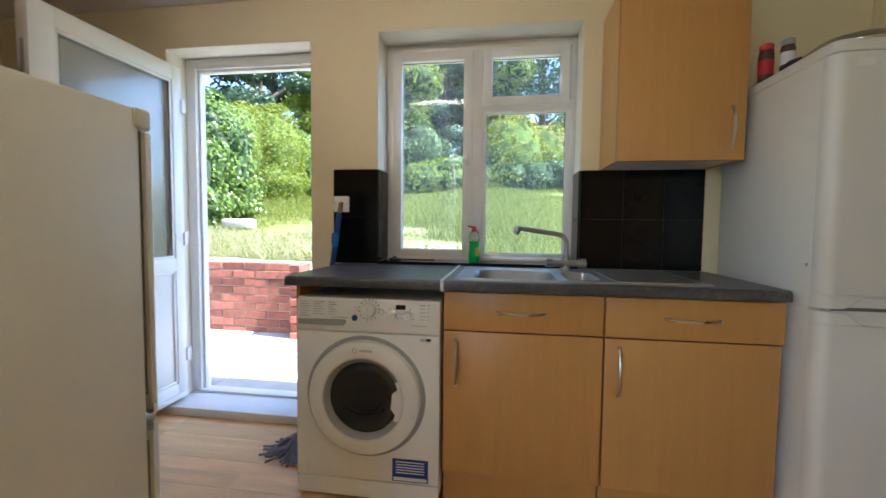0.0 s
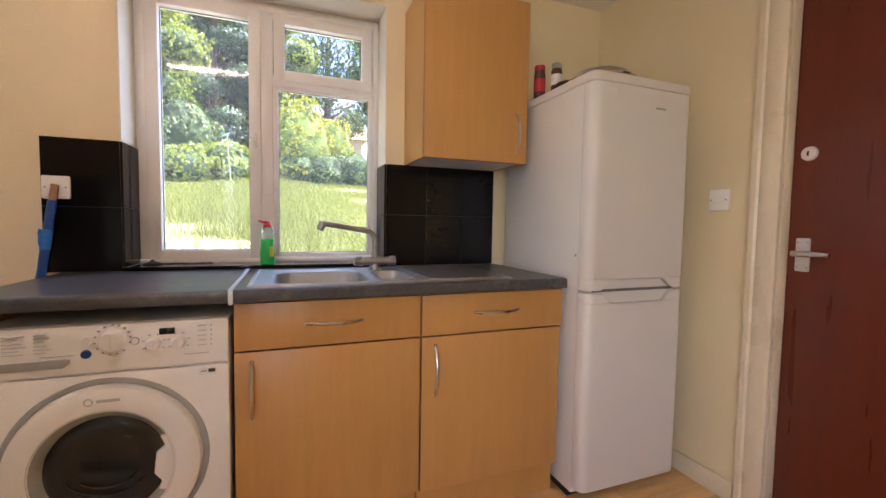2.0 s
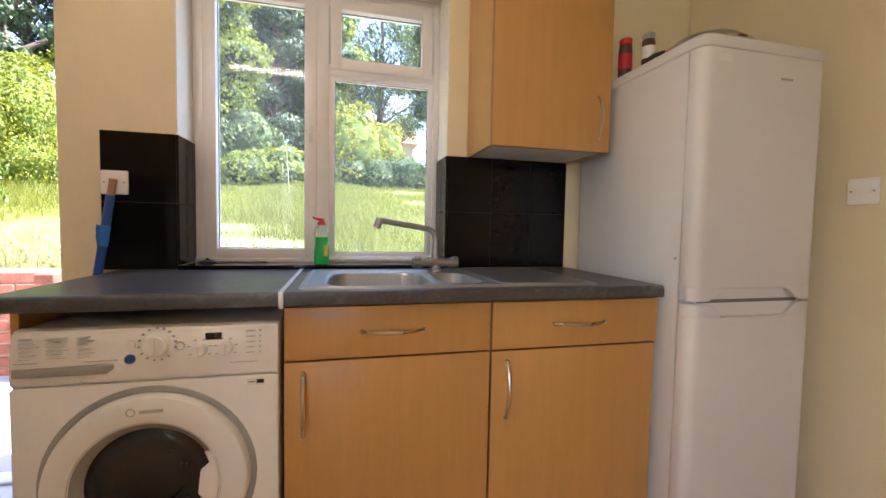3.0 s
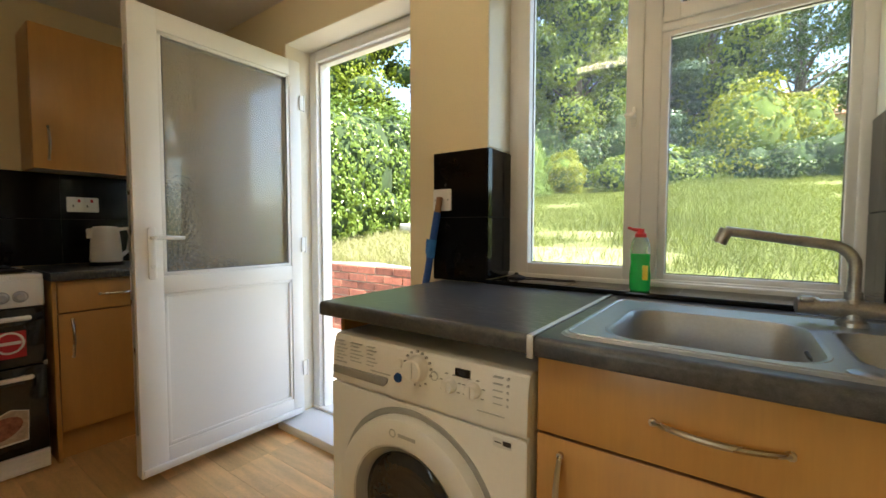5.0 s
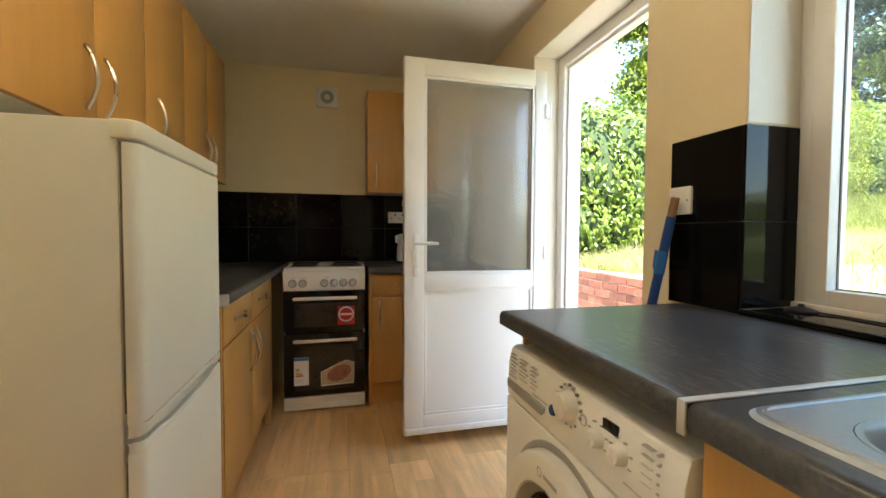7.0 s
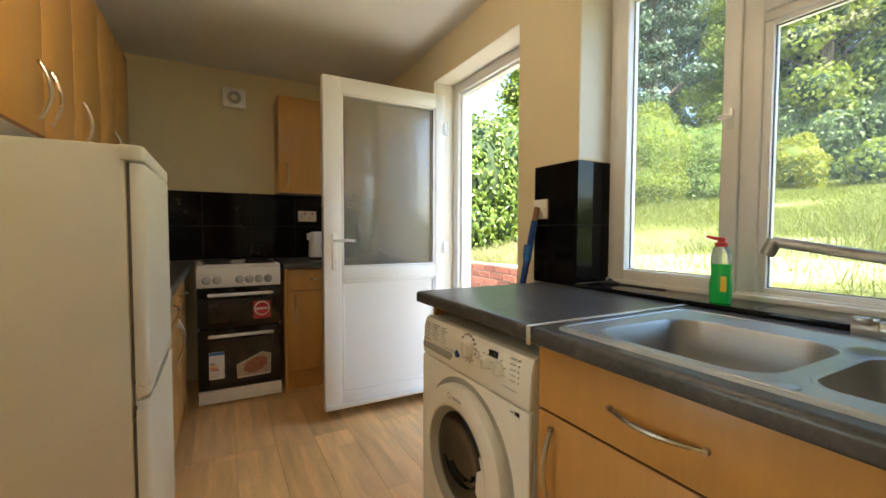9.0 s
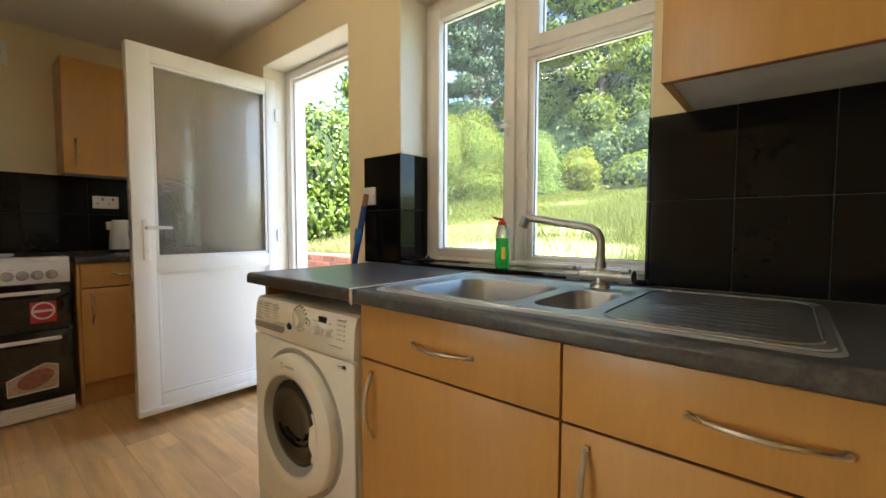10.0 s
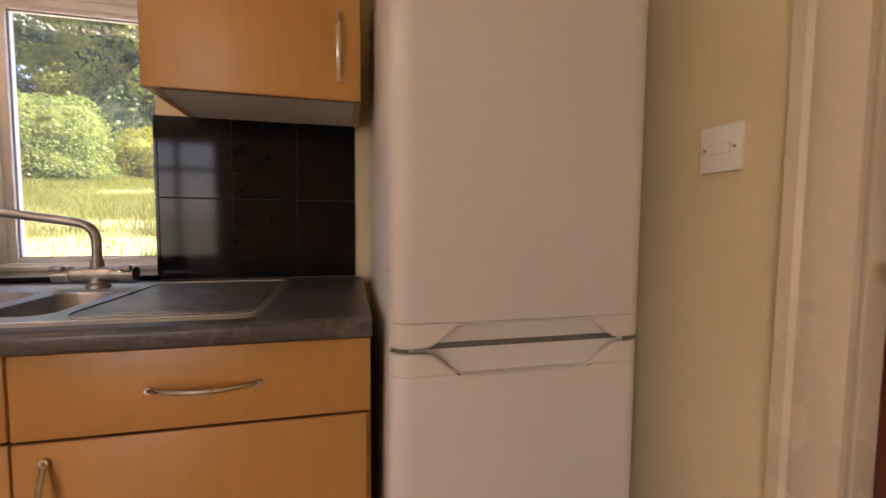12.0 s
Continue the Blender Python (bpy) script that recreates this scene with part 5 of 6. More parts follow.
# ---- sockets, switch and vent ----
def wall_plate(name, m_axis, at, w, h, label, toggles, mat=WHITE, screws=True):
    """A square-edged wall plate; m_axis 'y' faces -y, 'x' faces +x, 'X' faces -x."""
    ax, s = ("y", -1) if m_axis == "y" else ("x", 1) if m_axis == "x" else ("x", -1)
    u, z = (at[0], at[2]) if ax == "y" else (at[1], at[2])
    d = at[1] if ax == "y" else at[0]
    t = thing(name, at, label, "wall plate")
    lo, hi = min(d, d + s * 0.010), max(d, d + s * 0.010)
    p = part("plate", prism(rounded(u - w / 2, u + w / 2, z - h / 2, z + h / 2, 0.006), ax, lo, hi, 0.003), mat, t)
    lo2, hi2 = min(d + s * 0.0098, d + s * 0.0112), max(d + s * 0.0098, d + s * 0.0112)
    for du in ((-w * 0.36, w * 0.36) if screws else ()):
        part("screw", prism([(u + du + 0.0035 * math.cos(a), z + 0.0035 * math.sin(a)) for a in [radians(36 * k) for k in range(10)]], ax, lo2, hi2), GREYRING, p)
    for du, dz, tw, th, mt, nm in toggles:
        part(nm, prism(rounded(u + du - tw / 2, u + du + tw / 2, z + dz - th / 2, z + dz + th / 2, 0.002), ax, min(d + s * 0.009, d + s * 0.0135), max(d + s * 0.009, d + s * 0.0135), 0.001), mt, p)
    return t


wall_plate("fuse_plate", "y", (-0.648, 3.2145, 1.230), 0.086, 0.086, "white blank outlet plate on black tiles", [])
wall_plate("double_socket", "x", (-2.8195, 2.607, 1.252), 0.146, 0.086, "white double socket on black tiles", [(-0.018, 0.022, 0.012, 0.018, REDLABEL, "switch"), (0.040, 0.022, 0.012, 0.018, REDLABEL, "switch"), (-0.045, -0.008, 0.006, 0.014, DARK, "pin_hole"), (0.018, -0.008, 0.006, 0.014, DARK, "pin_hole")], screws=False)
wall_plate("light_switch", "X", (EX - 0.0002, 2.46, 1.234), 0.088, 0.088, "white switched fuse plate on cream wall", [(0, 0, 0.048, 0.020, WHITE, "rocker")])
vent = thing("extractor_vent", (WX, 2.077, 2.142), "square white extractor fan grille on wall", "extractor fan")
vp = part("housing", prism(rounded(1.998, 2.158, 2.068, 2.216, 0.012), "x", WX + 0.001, WX + 0.030, 0.008), WHITE, vent)
part("fan_ring", lathe([(0.050, 0.0), (0.050, 0.004), (0.040, 0.006), (0.040, 0.0)], (WX + 0.030, 2.078, 2.142), "x", 32), PRINT, vp)
part("fan_mouth", lathe([(0.040, 0.0005), (0.030, 0.002), (0, 0.002)], (WX + 0.030, 2.078, 2.142), "x", 32), GREYRING, vp)
part("fan_hub", lathe([(0.022, 0.002), (0.020, 0.007), (0, 0.008)], (WX + 0.030, 2.078, 2.142), "x", 24), CREAMWHITE, vp)

# ---- broom and mop leaning in the corner ----
broom = thing("broom", (-0.80, 2.98, 0), "wooden broom handle wound with blue tape", "broom")
b0, b1 = Vector((-0.738, 2.99, 0.05)), Vector((-0.640, 3.182, 1.238))
part("handle", rod(b0, b1, 0.0125, n=14), WOOD, broom)
part("blue_sleeve", rod(b0.lerp(b1, 0.35), b0.lerp(b1, 0.95), 0.0142, n=14), BLUE, broom, "blue plastic sleeve on handle")
tp = b0.lerp(b1, 0.83)
part("tape_wrap", join(rod(tp - (b1 - b0) * 0.03, tp + (b1 - b0) * 0.03, 0.0165, 0.0155, n=12), *[prism([(tp.x - 0.016 - 0.003 * i, tp.z + 0.02 * i - 0.02), (tp.x - 0.006, tp.z + 0.02 * i - 0.025), (tp.x - 0.006, tp.z + 0.02 * i - 0.005), (tp.x - 0.018, tp.z + 0.02 * i)], "y", tp.y - 0.016 + 0.004 * i, tp.y - 0.012 + 0.004 * i) for i in range(3)]), PALEBLUE, broom, "pale blue tape knot")
mop = bmesh.new()
random.seed(4)
for k in range(70):
    a = radians(random.uniform(150, 300))
    ln = random.uniform(0.08, 0.17)
    s = Vector((-0.755 + random.uniform(-0.02, 0.02), 2.93 + random.uniform(-0.03, 0.03), 0.075))
    pts = [s]
    for j in range(1, 6):
        t = j / 5
        pts.append(s + Vector((math.cos(a) * ln * t, math.sin(a) * ln * t, -0.068 * min(1, t * 1.25) + 0.012 * math.sin(3 * t + k))))
        pts[-1].z = max(pts[-1].z, 0.007 + 0.004 * (k % 3))
    add_bm(mop, tube(pts, 0.0055, 5))
part("mop_head", mop, MOPGREY, broom, "grey cotton mop strands on the floor")
part("mop_socket", rod(b0 - Vector((-0.003, 0.01, 0.0)), b0 + (b1 - b0) * 0.09, 0.022, 0.016, 14), BLUE, broom)
part("mop_core", lathe([(0, 0.0), (0.045, 0.0), (0.05, 0.02), (0.03, 0.055), (0, 0.065)], (-0.745, 2.975, 0.004), "z", 18), MOPGREY, broom)


# ---- garden ----
def rise(x, y):
    if y < 3.45:
        return -0.16
    if y < 4.62:
        return -0.05 + 0.14 * (y - 3.5) / 1.1
    t = min(1, (y - 4.62) / 0.10) if x < -1.5 else min(1, (y - 4.62) / 0.5)
    base = 0.10 + t * 0.64
    far = 0.145 * max(0, min(y, 22) - 4.7) + 0.03 * max(0, y - 22)
    bumps = 0.05 * noise.noise((x * 0.5, y * 0.5, 0)) + 0.02 * noise.noise((x * 2, y * 2, 3))
    return base + far + (bumps if y > 5.0 else 0)


def sheet():
    xs = sorted(set([-400, -200, -90, -50, -30, -20] + [round(-14 + 0.5 * i, 2) for i in range(57)] + [-1.51, -1.49, 20, 30, 50, 90, 200, 400]))
    ys = sorted(set([-400, -200, -90, -40, -15, -5, 0, 3.3, 3.44, 3.46, 4.0, 4.61, 4.63, 4.72, 4.9, 5.12] + [round(5.5 + 0.5 * i, 2) for i in range(40)] + [27, 32, 40, 60, 100, 200, 400]))
    b = bmesh.new()
    grid = [[b.verts.new((x, y, rise(x, y))) for x in xs] for y in ys]
    for r0, r1 in zip(grid, grid[1:]):
        for i in range(len(xs) - 1):
            b.faces.new((r0[i], r0[i + 1], r1[i + 1], r1[i]))
    return b


solo("ground", sheet(), EARTH, (0, 0, 0), "rough sloping lawn behind the house", "ground", kind="structure")


def cloud(name, centres, count, size, mat, parent, seed, flat=0.5, uneven=1.0, power=2.0):
    """Leaves scattered through ellipsoid clumps: centres are (x, y, z, rx, ry, rz)."""
    rng = np.random.default_rng(seed)
    c = np.array(centres, float)
    weight = (c[:, 3] * c[:, 4] + c[:, 4] * c[:, 5] + c[:, 3] * c[:, 5])
    pick = rng.choice(len(c), count, p=weight / weight.sum())
    d = rng.normal(size=(count, 3))
    d /= (np.abs(d) ** power).sum(1)[:, None] ** (1 / power)
    rad = 1 - flat * rng.random(count) ** 1.8
    lump = 1 + uneven * 0.16 * np.sin(5 * d[:, 0] + pick) * np.cos(4 * d[:, 1] + 2 * pick) + uneven * 0.10 * np.sin(9 * d[:, 2] + pick)
    pos = c[pick, :3] + d * c[pick, 3:] * (rad * lump)[:, None]
    nrm = d + rng.normal(scale=0.55, size=(count, 3)) + np.array([0, 0, 0.35])
    nrm /= np.linalg.norm(nrm, axis=1)[:, None]
    up = np.tile(np.array([0.0, 0.0, -1.0]), (count, 1)) + rng.normal(scale=0.5, size=(count, 3))
    tan = up - nrm * (up * nrm).sum(1)[:, None]
    tan /= np.linalg.norm(tan, axis=1)[:, None] + 1e-9
    bit = np.cross(nrm, tan)
    s = size * rng.uniform(0.6, 1.25, count)[:, None]
    v = np.empty((count, 5, 3))
    v[:, 0] = pos - tan * s * 0.5
    v[:, 1] = pos + bit * s * 0.36 - nrm * s * 0.10
    v[:, 2] = pos + tan * s * 0.55 - nrm * s * 0.12
    v[:, 3] = pos - bit * s * 0.36 - nrm * s * 0.10
    v[:, 4] = pos + nrm * s * 0.06
    idx = np.arange(count)[:, None] * 5
    f = np.concatenate([idx + np.array([[0, 1, 4]]), idx + np.array([[1, 2, 4]]), idx + np.array([[2, 3, 4]]), idx + np.array([[3, 0, 4]])])
    me = bpy.data.meshes.new(name)
    off = np.array(where(parent))
    me.from_pydata((v.reshape(-1, 3) - off).tolist(), [], f.tolist())
    me.materials.append(mat)
    ob = new(name, me)
    ob.parent = parent
    ob["kind"] = "stuff"
    return ob


def lumps(name, centres, parent, mat, shrink=0.86, power=2.0):
    """A closed uneven mass added inside a clump; its dark colour stands in for shade."""
    b = bmesh.new()
    for x, y, z, rx, ry, rz in centres:
        m = bmesh.new()
        bmesh.ops.create_icosphere(m, subdivisions=3, radius=1)
        for v in m.verts:
            k = shrink / (abs(v.co.x) ** power + abs(v.co.y) ** power + abs(v.co.z) ** power) ** (1 / power) * (1 + 0.16 * noise.noise(v.co * 2.3 + Vector((x, y, z))))
            v.co = Vector((x + v.co.x * rx * k, y + v.co.y * ry * k, z + v.co.z * rz * k))
        add_bm(b, m)
    return part(name, b, mat, parent)


def shrub(name, centres, count, size, mat, label, category="hedge", seed=1, group="", core=0.84, uneven=1.0, power=2.0, inner=None):
    x, y = centres[0][0], centres[0][1]
    t = thing(name, (x, y, rise(x, y)), label, category, group)
    lumps("shade_mass", centres, t, inner or CORE, core, power)
    part("stem", tube([(x, y, rise(x, y) - 0.05), (x, y, centres[0][2])], 0.05, 7), BARK, t)
    cloud("leaves", centres, count, size, mat, t, seed, 0.22, uneven, power)
    return t


hedge_row = []
for i in range(6):
    y = 4.9 + i * 0.52
    hedge_row.append((-4.75 + 0.06 * math.sin(3 * i), y, rise(-4.7, y) + 1.05, 0.82, 0.60, 1.12))
    hedge_row.append((-4.80 + 0.05 * math.cos(2 * i), y + 0.2, rise(-4.7, y) + 0.45, 0.86, 0.62, 0.55))
shrub("hedge", hedge_row, 26000, 0.085, LEAF_HEDGE, "tall clipped green hedge along the garden edge", seed=3)
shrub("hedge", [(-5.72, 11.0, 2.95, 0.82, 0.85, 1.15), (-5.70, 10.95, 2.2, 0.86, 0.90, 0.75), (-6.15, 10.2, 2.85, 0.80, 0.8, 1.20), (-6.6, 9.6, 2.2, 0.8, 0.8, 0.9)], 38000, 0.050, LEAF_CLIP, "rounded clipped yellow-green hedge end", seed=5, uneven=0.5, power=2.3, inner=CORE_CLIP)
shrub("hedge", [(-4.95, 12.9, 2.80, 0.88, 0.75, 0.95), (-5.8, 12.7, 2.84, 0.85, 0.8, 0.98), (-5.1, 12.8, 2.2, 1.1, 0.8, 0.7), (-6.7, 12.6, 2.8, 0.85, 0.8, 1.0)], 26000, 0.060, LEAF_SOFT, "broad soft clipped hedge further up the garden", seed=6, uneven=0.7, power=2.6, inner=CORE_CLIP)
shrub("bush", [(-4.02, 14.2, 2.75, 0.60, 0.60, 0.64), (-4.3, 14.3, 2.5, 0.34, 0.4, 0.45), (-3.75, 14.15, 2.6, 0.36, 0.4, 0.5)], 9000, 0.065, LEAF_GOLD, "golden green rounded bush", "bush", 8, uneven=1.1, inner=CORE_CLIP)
shrub("bush", [(-2.6, 15.2, 2.7, 0.8, 0.7, 0.6), (-1.6, 15.6, 2.8, 0.9, 0.7, 0.75), (-0.7, 15.8, 2.6, 0.8, 0.7, 0.6)], 5200, 0.11, LEAF_TREE, "pale green garden bushes", "bush", 9)
shrub("bush", [(0.5, 16.4, 3.6, 1.2, 1.0, 1.6), (0.2, 16.2, 2.8, 1.1, 0.9, 0.9), (1.5, 17.2, 3.9, 1.0, 0.9, 1.1)], 7000, 0.12, LEAF_GOLD, "bright yellow-green leafy garden shrub", "bush", 10, inner=CORE_CLIP)
shrub("hedge", [(-0.6 + 1.0 * i, 15.9, 2.75 + 0.1 * (i % 2), 0.85, 0.6, 0.75) for i in range(7)], 9000, 0.11, LEAF_DARK, "dark boundary hedge at the top of the lawn", seed=11)
shrub("hedge", [(-11 + 1.5 * i, 18.5 + 0.4 * (i % 3), 3.6 + 0.5 * (i % 2), 1.3, 1.0, 1.7) for i in range(6)], 12000, 0.16, LEAF_DARK, "loose tall shrubbery behind the lawn", seed=12)


def tree(x, y, height, crown, count, size, mat, label, seed, lean=0.0, trunk=0.22, core=False):
    """Tapered trunk, limbs to each clump, and a crown of leaves in uneven clumps."""
    z = rise(x, y)
    t = thing("tree", (x, y, z), label, "tree")
    rng = random.Random(seed)
    top = Vector((x + lean, y, z + height * 0.92))
    spine = [Vector((x, y, z - 0.2)).lerp(top, k / 8) + Vector((rng.uniform(-0.1, 0.1) * k / 4, rng.uniform(-0.1, 0.1), 0)) for k in range(9)]
    part("trunk", tube(spine, [trunk * (1.25 - 1.1 * k / 8) for k in range(9)], 9), BARK, t)
    limbs = bmesh.new()
    cs = []
    for k in range(crown["n"]):
        f = crown["low"] + (1 - crown["low"]) * ((k + rng.random()) / crown["n"])
        a = k * 2.4 + rng.random()
        wide = crown["r"] * crown["shape"](f) * rng.uniform(0.45, 1.0)
        s = crown["clump"] * rng.uniform(0.7, 1.3)
        c = Vector((x + lean * f + wide * math.cos(a), y + wide * math.sin(a), z + height * f))
        cs.append((c.x, c.y, c.z, s, s, s * crown["squash"]))
        root = Vector((x, y, z)).lerp(top, max(0.12, f * 0.9 - 0.05))
        mid = root.lerp(c, 0.55) + Vector((0, 0, 0.12 * wide))
        add_bm(limbs, tube([root, mid, c], [trunk * 0.36 * (1.15 - f), trunk * 0.22 * (1.15 - f), 0.012], 6))
    part("limbs", limbs, BARK, t)["kind"] = "stuff"
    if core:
        lumps("crown_shade_mass", cs, t, CORE, 0.62)
    cloud("crown", cs, int(count * 1.5), size * 0.92, mat, t, seed, 0.75)
    return t


dome = lambda f: math.sin(math.pi * min(1, max(0.06, (f - 0.12) / 0.95))) ** 0.6
cone = lambda f: 1.12 - f
tree(-10.8, 18.4, 12.0, {"n": 34, "low": 0.22, "r": 3.6, "clump": 0.85, "squash": 0.45, "shape": cone}, 15000, 0.20, LEAF_PINE, "tall dark pine with open layered branches", 21, trunk=0.30)
tree(-5.6, 20.2, 9.5, {"n": 44, "low": 0.14, "r": 2.7, "clump": 1.0, "squash": 0.8, "shape": dome}, 26000, 0.17, LEAF_TREE, "broad light green garden tree", 22, core=True)
tree(-8.0, 22.5, 11.0, {"n": 30, "low": 0.2, "r": 2.6, "clump": 0.95, "squash": 0.7, "shape": dome}, 14000, 0.18, LEAF_DARK, "dark green tree behind the hedge", 23, core=True)
tree(-2.9, 23.0, 11.5, {"n": 36, "low": 0.15, "r": 2.4, "clump": 0.85, "squash": 0.5, "shape": cone}, 16000, 0.19, LEAF_PINE, "dark conifer behind the lawn", 24)
tree(-0.9, 24.5, 9.0, {"n": 30, "low": 0.15, "r": 2.4, "clump": 0.95, "squash": 0.8, "shape": dome}, 14000, 0.18, LEAF_TREE, "leafy green tree behind the lawn", 25, core=True)
tree(2.4, 27.0, 13.0, {"n": 54, "low": 0.26, "r": 4.4, "clump": 1.0, "squash": 0.7, "shape": dome}, 19000, 0.18, LEAF_DARK, "open tree with thin spring foliage", 26, trunk=0.26)
tree(5.4, 20.5, 8.5, {"n": 28, "low": 0.12, "r": 2.2, "clump": 0.95, "squash": 0.8, "shape": dome}, 12000, 0.17, LEAF_DARK, "dark green tree by the boundary", 27, core=True)
tree(-15.5, 17.0, 10.0, {"n": 26, "low": 0.15, "r": 2.8, "clump": 1.1, "squash": 0.8, "shape": dome}, 10000, 0.20, LEAF_TREE, "green tree beyond the hedge", 28, core=True)

tree(-13.2, 24.0, 13.0, {"n": 38, "low": 0.18, "r": 3.4, "clump": 1.0, "squash": 0.55, "shape": cone}, 15000, 0.21, LEAF_PINE, "tall dark pine at the back of the garden", 29, trunk=0.30)
tree(-8.3, 19.6, 7.6, {"n": 34, "low": 0.16, "r": 1.9, "clump": 0.8, "squash": 0.75, "shape": cone}, 14000, 0.15, LEAF_TREE, "drooping light green conifer beside the hedge", 30)
tree(-4.6, 26.5, 13.5, {"n": 40, "low": 0.2, "r": 3.4, "clump": 1.05, "squash": 0.7, "shape": dome}, 16000, 0.21, LEAF_DARK, "tall dark tree rising behind the garden", 31, core=True)

# far house behind the trees
hx, hy, hz = 2.0, 36.0, rise(2.0, 36.0)
house = thing("house", (hx, hy, hz), "buff house with orange tiled roof behind trees", "house")
part("wall", box(hx - 4, hx + 4, hy, hy + 7, hz - 0.5, hz + 4.4), RENDERWALL, house)
part("roof", prism([(hy - 0.5, hz + 4.3), (hy + 7.5, hz + 4.3), (hy + 3.5, hz + 7.0)], "x", hx - 4.4, hx + 4.4), ROOFTILE, house)
for wx_ in (-2.4, -0.4, 1.8):
    for wz_ in (0.9, 2.9):
        wf = part("window", join(box(hx + wx_, hx + wx_ + 1.3, hy - 0.05, hy + 0.02, hz + wz_, hz + wz_ + 0.07), box(hx + wx_, hx + wx_ + 1.3, hy - 0.05, hy + 0.02, hz + wz_ + 1.03, hz + wz_ + 1.1), *[box(hx + wx_ + k, hx + wx_ + k + 0.07, hy - 0.05, hy + 0.02, hz + wz_ + 0.07, hz + wz_ + 1.03) for k in (0, 0.61, 1.23)]), PVC, house)
        part("pane", box(hx + wx_ + 0.05, hx + wx_ + 1.25, hy - 0.02, hy + 0.01, hz + wz_ + 0.05, hz + wz_ + 1.05), FARGLASS, wf)

# washing-line pole, line, and a pale stone at the hedge foot
PX0 = -1.0
pole = thing("washing_line_pole", (PX0, 11.6, rise(PX0, 11.6)), "thin pale washing-line prop leaning on the lawn", "clothes prop")
part("prop", tube([(PX0, 11.6, rise(PX0, 11.6) - 0.05), (PX0 - 0.08, 11.6, rise(PX0, 11.6) + 1.25)], 0.014, 8), BARE, pole)
solo("garden_stone", box(-3.86, -3.44, 6.55, 6.80, rise(-3.6, 6.6) + 0.02, rise(-3.6, 6.6) + 0.16, 0.03), SLAB, (-3.65, 6.7, rise(-3.6, 6.6)), "pale stone slab at the hedge foot", "stone")
solo("garden_hose", tube([(-4.3 + 0.14 * i, 4.555 + 0.02 * math.sin(i), 0.796 - 0.022 * abs(math.sin(i * 0.23)) ) for i in range(21)], 0.008, 6), PVC, (-3, 4.55, 0.765), "pale hose lying along the wall top", "hose")

# bare trodden earth below the window
def worn_patch(cx, cy, rx, ry, seed):
    b = bmesh.new()
    rings = [[b.verts.new((cx, cy, rise(cx, cy) + 0.014))] * 36]
    for k in range(1, 7):
        ring = []
        for i in range(36):
            a = 2 * math.pi * i / 36
            q = k / 6 * (1 + 0.28 * noise.noise((math.cos(a) * 2.2, math.sin(a) * 2.2, seed)))
            x, y = cx + rx * q * math.cos(a), cy + ry * q * math.sin(a)
            ring.append(b.verts.new((x, y, rise(x, y) + (0.014 if k < 6 else -0.03))))
        rings.append(ring)
    for lo_, hi_ in zip(rings, rings[1:]):
        for i in range(36):
            j = (i + 1) % 36
            b.faces.new((lo_[i], hi_[i], hi_[j]) if lo_[i] is lo_[j] else (lo_[i], hi_[i], hi_[j], lo_[j]))
    return b


solo("ground_path", worn_patch(-2.7, 5.45, 1.35, 0.55, 5), BARE, (-2.7, 5.4, rise(-2.7, 5.4)), "dry bare earth above the brick garden wall", "path", kind="structure")
solo("ground_path", join(worn_patch(-1.0, 5.58, 1.15, 0.5, 3), worn_patch(-1.15, 6.72, 0.85, 0.26, 9)), BARE, (-1.0, 5.6, rise(-1.0, 5.6)), "dry bare trodden earth in the lawn", "path", kind="structure")

# meadow grass
rng = np.random.default_rng(40)
N = 230000
gx = rng.uniform(-7.0, 7.5, N)
gy = 4.78 + 11.5 * rng.random(N) ** 1.35
keep = ~((gx < -3.95) & (gy < 8.0))
worn = (np.hypot((gx + 1.0) / 1.0, (gy - 5.55) / 0.62) < 1 + 0.25 * np.sin(5 * gx) * np.cos(4 * gy)) | (np.hypot((gx + 1.15) / 0.8, (gy - 6.7) / 0.3) < 1)
keep &= ~(worn & (rng.random(N) < 0.86))
gx, gy = gx[keep], gy[keep]
gz = np.array([rise(a, b) for a, b in zip(gx, gy)])
hgt = rng.uniform(0.10, 0.30, len(gx)) * (0.7 + 0.6 * np.sin(gx * 1.3 + 2) * np.cos(gy * 0.9) ** 2)
ang = rng.uniform(0, 2 * np.pi, len(gx))
lean = rng.normal(scale=0.10, size=(len(gx), 2))
wd = rng.uniform(0.0013, 0.0032, len(gx)) * (0.55 + 0.10 * gy)
gv = np.empty((len(gx), 5, 3))
for k, (s, h, l) in enumerate(((-1, 0, 0), (1, 0, 0), (0.8, 0.55, 0.4), (-0.8, 0.55, 0.4), (0, 1, 1))):
    gv[:, k, 0] = gx + s * wd * np.cos(ang) + lean[:, 0] * l
    gv[:, k, 1] = gy + s * wd * np.sin(ang) + lean[:, 1] * l
    gv[:, k, 2] = gz - 0.02 + np.abs(hgt) * h
dry = (gx < -1.6) & (gy < 6.6) & (rng.random(len(gx)) < 0.75)
for name, mask, mat, label in (("meadow_grass", ~dry, GRASS, "long unmown yellow-green meadow grass"), ("dry_grass", dry, DRYGRASS, "pale dry grass and weeds above the garden wall")):
    blades = gv[mask]
    base_i = (np.arange(len(blades)) * 5).tolist()
    gm = bpy.data.meshes.new(name)
    gm.from_pydata(blades.reshape(-1, 3).tolist(), [], [(i, i + 1, i + 2, i + 3) for i in base_i] + [(i + 3, i + 2, i + 4) for i in base_i])
    gm.materials.append(mat)
    tagged(new(name, gm), label, "grass", kind="stuff")


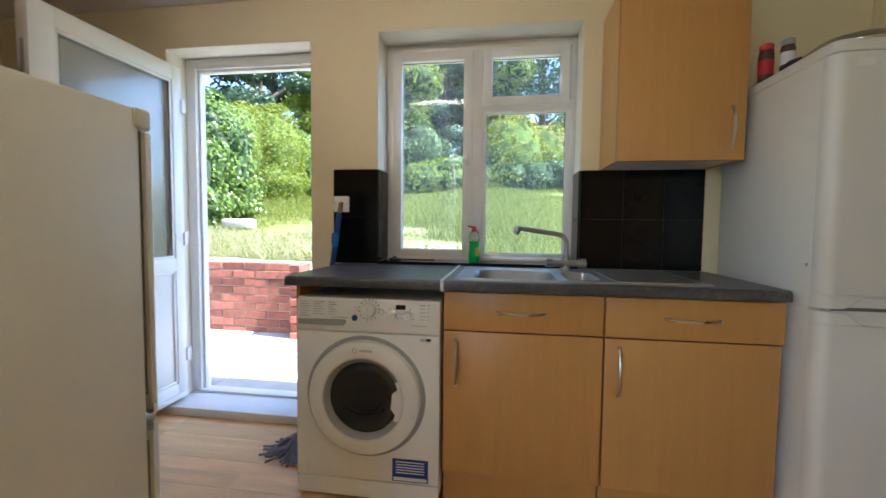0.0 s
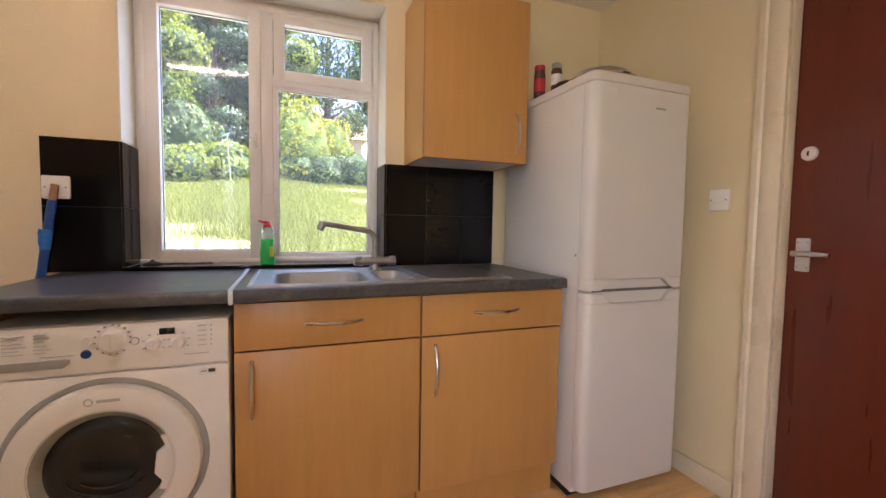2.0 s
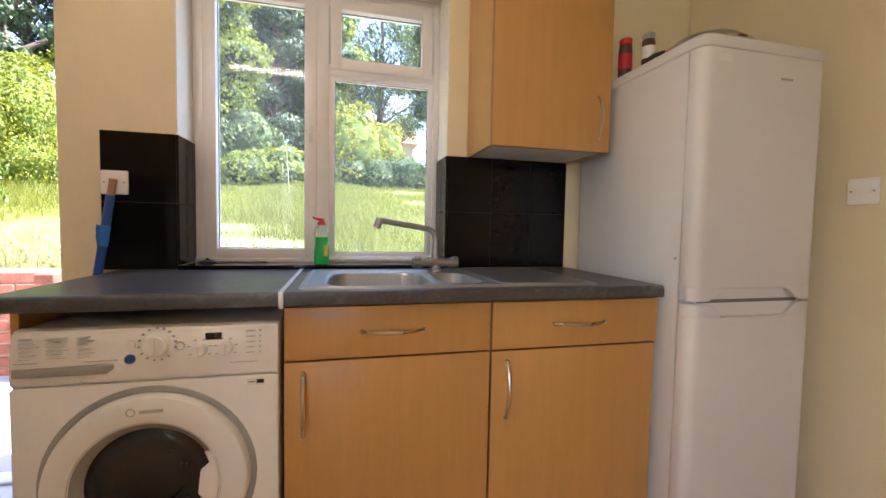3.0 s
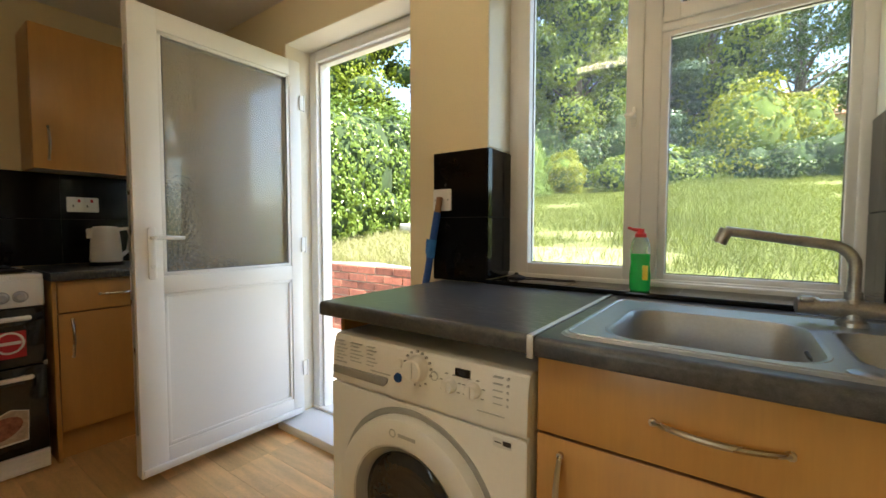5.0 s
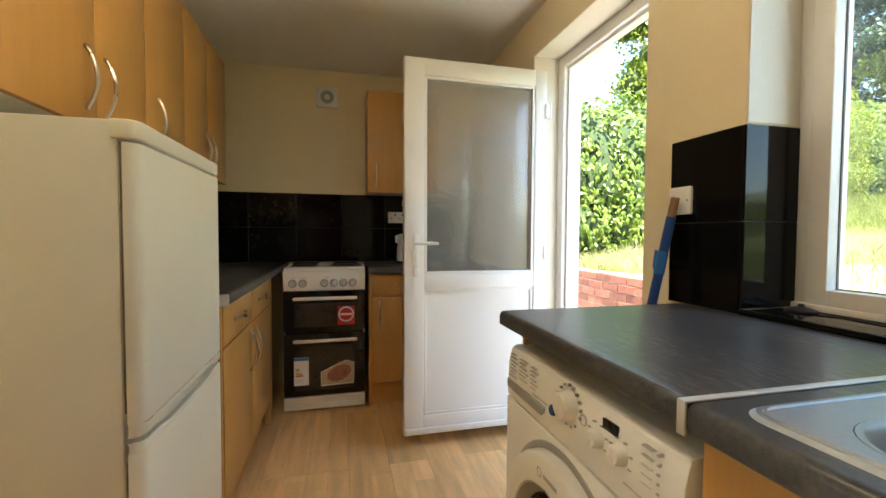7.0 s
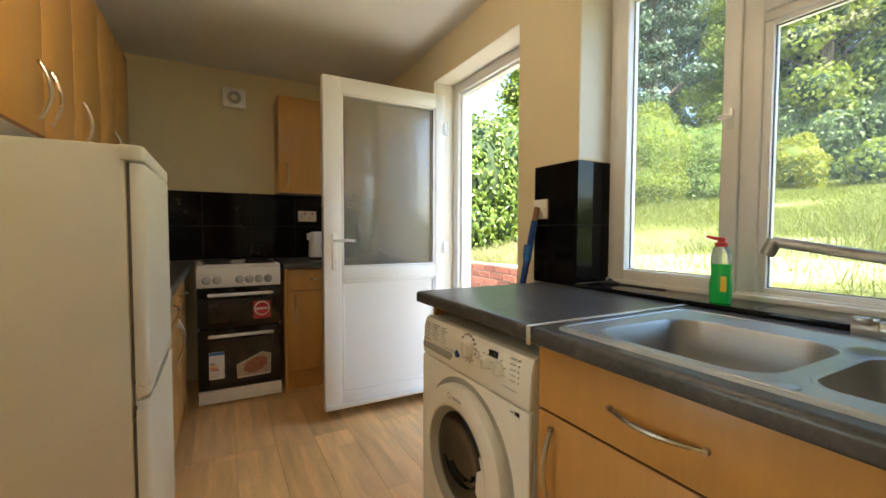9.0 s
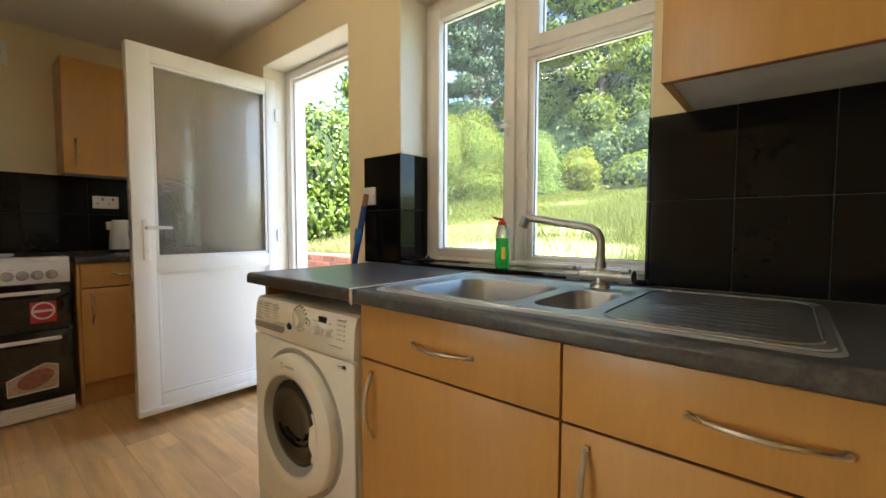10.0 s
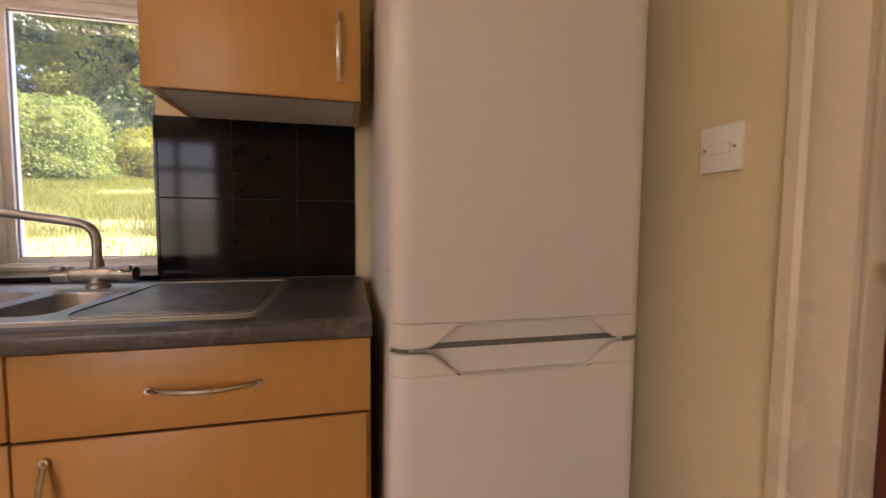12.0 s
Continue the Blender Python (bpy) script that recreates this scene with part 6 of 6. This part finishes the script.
# ---- pieces of walls, floor and paving ----
def slab_mesh(name, sx, sy, sz, bevel, mat):
    b = box(0, sx, 0, sy, 0, sz, bevel, 1)
    me = bpy.data.meshes.new(name)
    b.to_mesh(me)
    b.free()
    me.materials.append(mat)
    return me


def tile_field(parent, plane, d, u_cuts, z_cuts, sign):
    """Wall tiles between cut lines. plane 'y': faces -y at y=d; 'x': faces +x or -x at x=d."""
    g, t = 0.0012, 0.009
    for a, b in zip(u_cuts, u_cuts[1:]):
        for p, q in zip(z_cuts, z_cuts[1:]):
            lo, hi = min(d, d + sign * t), max(d, d + sign * t)
            bm = box(a + g, b - g, lo, hi, p + g, q - g, 0.0012, 1) if plane == "y" else box(lo, hi, a + g, b - g, p + g, q - g, 0.0012, 1)
            part("tile", bm, TILE, parent)
    lo, hi = min(d, d + sign * (t - 0.003)), max(d, d + sign * (t - 0.003))
    a, b, p, q = u_cuts[0] + 0.002, u_cuts[-1] - 0.002, z_cuts[0] + 0.002, z_cuts[-1] - 0.002
    part("grout", box(a, b, lo, hi, p, q) if plane == "y" else box(lo, hi, a, b, p, q), GROUT, parent)


tile_field(wall_north, "y", NY - 0.0005, (-0.697, W0), (0.909, 1.160, 1.419), -1)
tile_field(wall_north, "y", NY - 0.0005, (W1, 0.810, 1.000, 1.183), (0.909, 1.158, 1.402), -1)
tile_field(wall_north, "x", W0 + 0.0005, (NY - 0.009, 3.404), (0.924, 1.160, 1.419), 1)
tile_field(wall_north, "x", W1 - 0.0005, (NY - 0.009, 3.404), (0.924, 1.158, 1.402), -1)
for a, b in ((W0 + 0.011, -0.15), (-0.15, 0.18), (0.18, W1 - 0.011)):
    part("tile", box(a + 0.001, b - 0.001, NY + 0.001, 3.403, 0.9155, 0.9235, 0.0012, 1), TILE, wall_north, "dark sill tile")
part("grout", box(W0 + 0.012, W1 - 0.012, NY + 0.003, 3.402, 0.906, 0.9205), CARCASS, wall_north)
part("sill_upstand", box(W0 + 0.001, W1 - 0.001, NY - 0.012, NY + 0.0005, 0.9086, 0.924, 0.002), TILE, wall_north)
tile_field(wall_west, "x", WX + 0.0005, (SY + 0.010, 1.52, 1.85, 2.18, 2.51, 2.84, 3.17), (0.909, 1.166, 1.423), 1)
tile_field(wall_south, "y", SY + 0.0005, (-2.818, -2.48, -2.15, -1.82, -1.49, -1.16), (0.909, 1.166, 1.417), 1)

PLANK_L, PLANK_W = 1.285, 0.193
plank = slab_mesh("plank", PLANK_L - 0.0005, PLANK_W - 0.0005, 0.012, 0.0005, LAMINATE)
rngp = random.Random(7)
y = 1.05
def lay(x_start, x_end, y):
    x = x_start - rngp.choice((0.0, 0.32, 0.64, 0.96))
    while x < x_end:
        a, b = max(x, x_start), min(x + PLANK_L, x_end)
        if b - a > 0.02:
            if b - a > PLANK_L - 0.01:
                shared_piece("plank", plank, floor, (a, y, -0.012))
            else:
                part("plank", box(a, b - 0.0005, y, y + PLANK_W - 0.0005, -0.012, 0.0, 0.0005, 1), LAMINATE, floor)
        x += PLANK_L
while y < NY - 0.01:
    lay(WX, EX + (0.10 if HD0 < y < HD1 - PLANK_W else 0.0), y)
    y += PLANK_W
y = 1.05 - PLANK_W
while y > BY - PLANK_W:
    lay(WX, EX, y)
    y -= PLANK_W

# brick retaining wall
gw = thing("garden_wall", (-3.3, 4.62, 0.1), "weathered red brick retaining garden wall", "garden wall", kind="structure")
part("mortar", box(-5.6, -1.522, 4.535, 4.72, -0.05, 0.762), MORTAR, gw)
brick = slab_mesh("brick", 0.213, 0.098, 0.064, 0.004, BRICK)
rb = random.Random(9)
for c in range(10):
    off = 0.1125 if c % 2 else 0.0
    for k in range(18):
        x = -5.60 + k * 0.2245 + off
        if x + 0.213 > -1.515:
            continue
        shared_piece("brick", brick, gw, (x, 4.526 + rb.uniform(-0.003, 0.003), 0.03 + c * 0.0745))
half = slab_mesh("brick", 0.098, 0.213, 0.064, 0.004, BRICK)
for c in range(10):
    shared_piece("brick", half, gw, (-1.615 + rb.uniform(-0.002, 0.002), 4.400 + (0.0 if c % 2 else 0.02), 0.03 + c * 0.0745))

# patio slabs
patio = solo("pavement", box(-6.0, 4.0, 3.52, 4.60, -0.20, -0.10), MORTAR, (-1, 4, -0.1), "sunlit concrete slab patio", "patio", kind="structure")
ps = slab_mesh("slab", 0.592, 0.545, 0.05, 0.006, SLAB)
for r in range(2):
    for k in range(16):
        x = -5.9 + k * 0.6 + (0.3 if r else 0.0)
        yy = 3.525 + r * 0.552
        s = shared_piece("slab", ps, patio, (x, yy, -0.055 + 0.1275 * (yy - 3.5)))
        s.rotation_euler = (math.atan(0.1275), 0, 0)
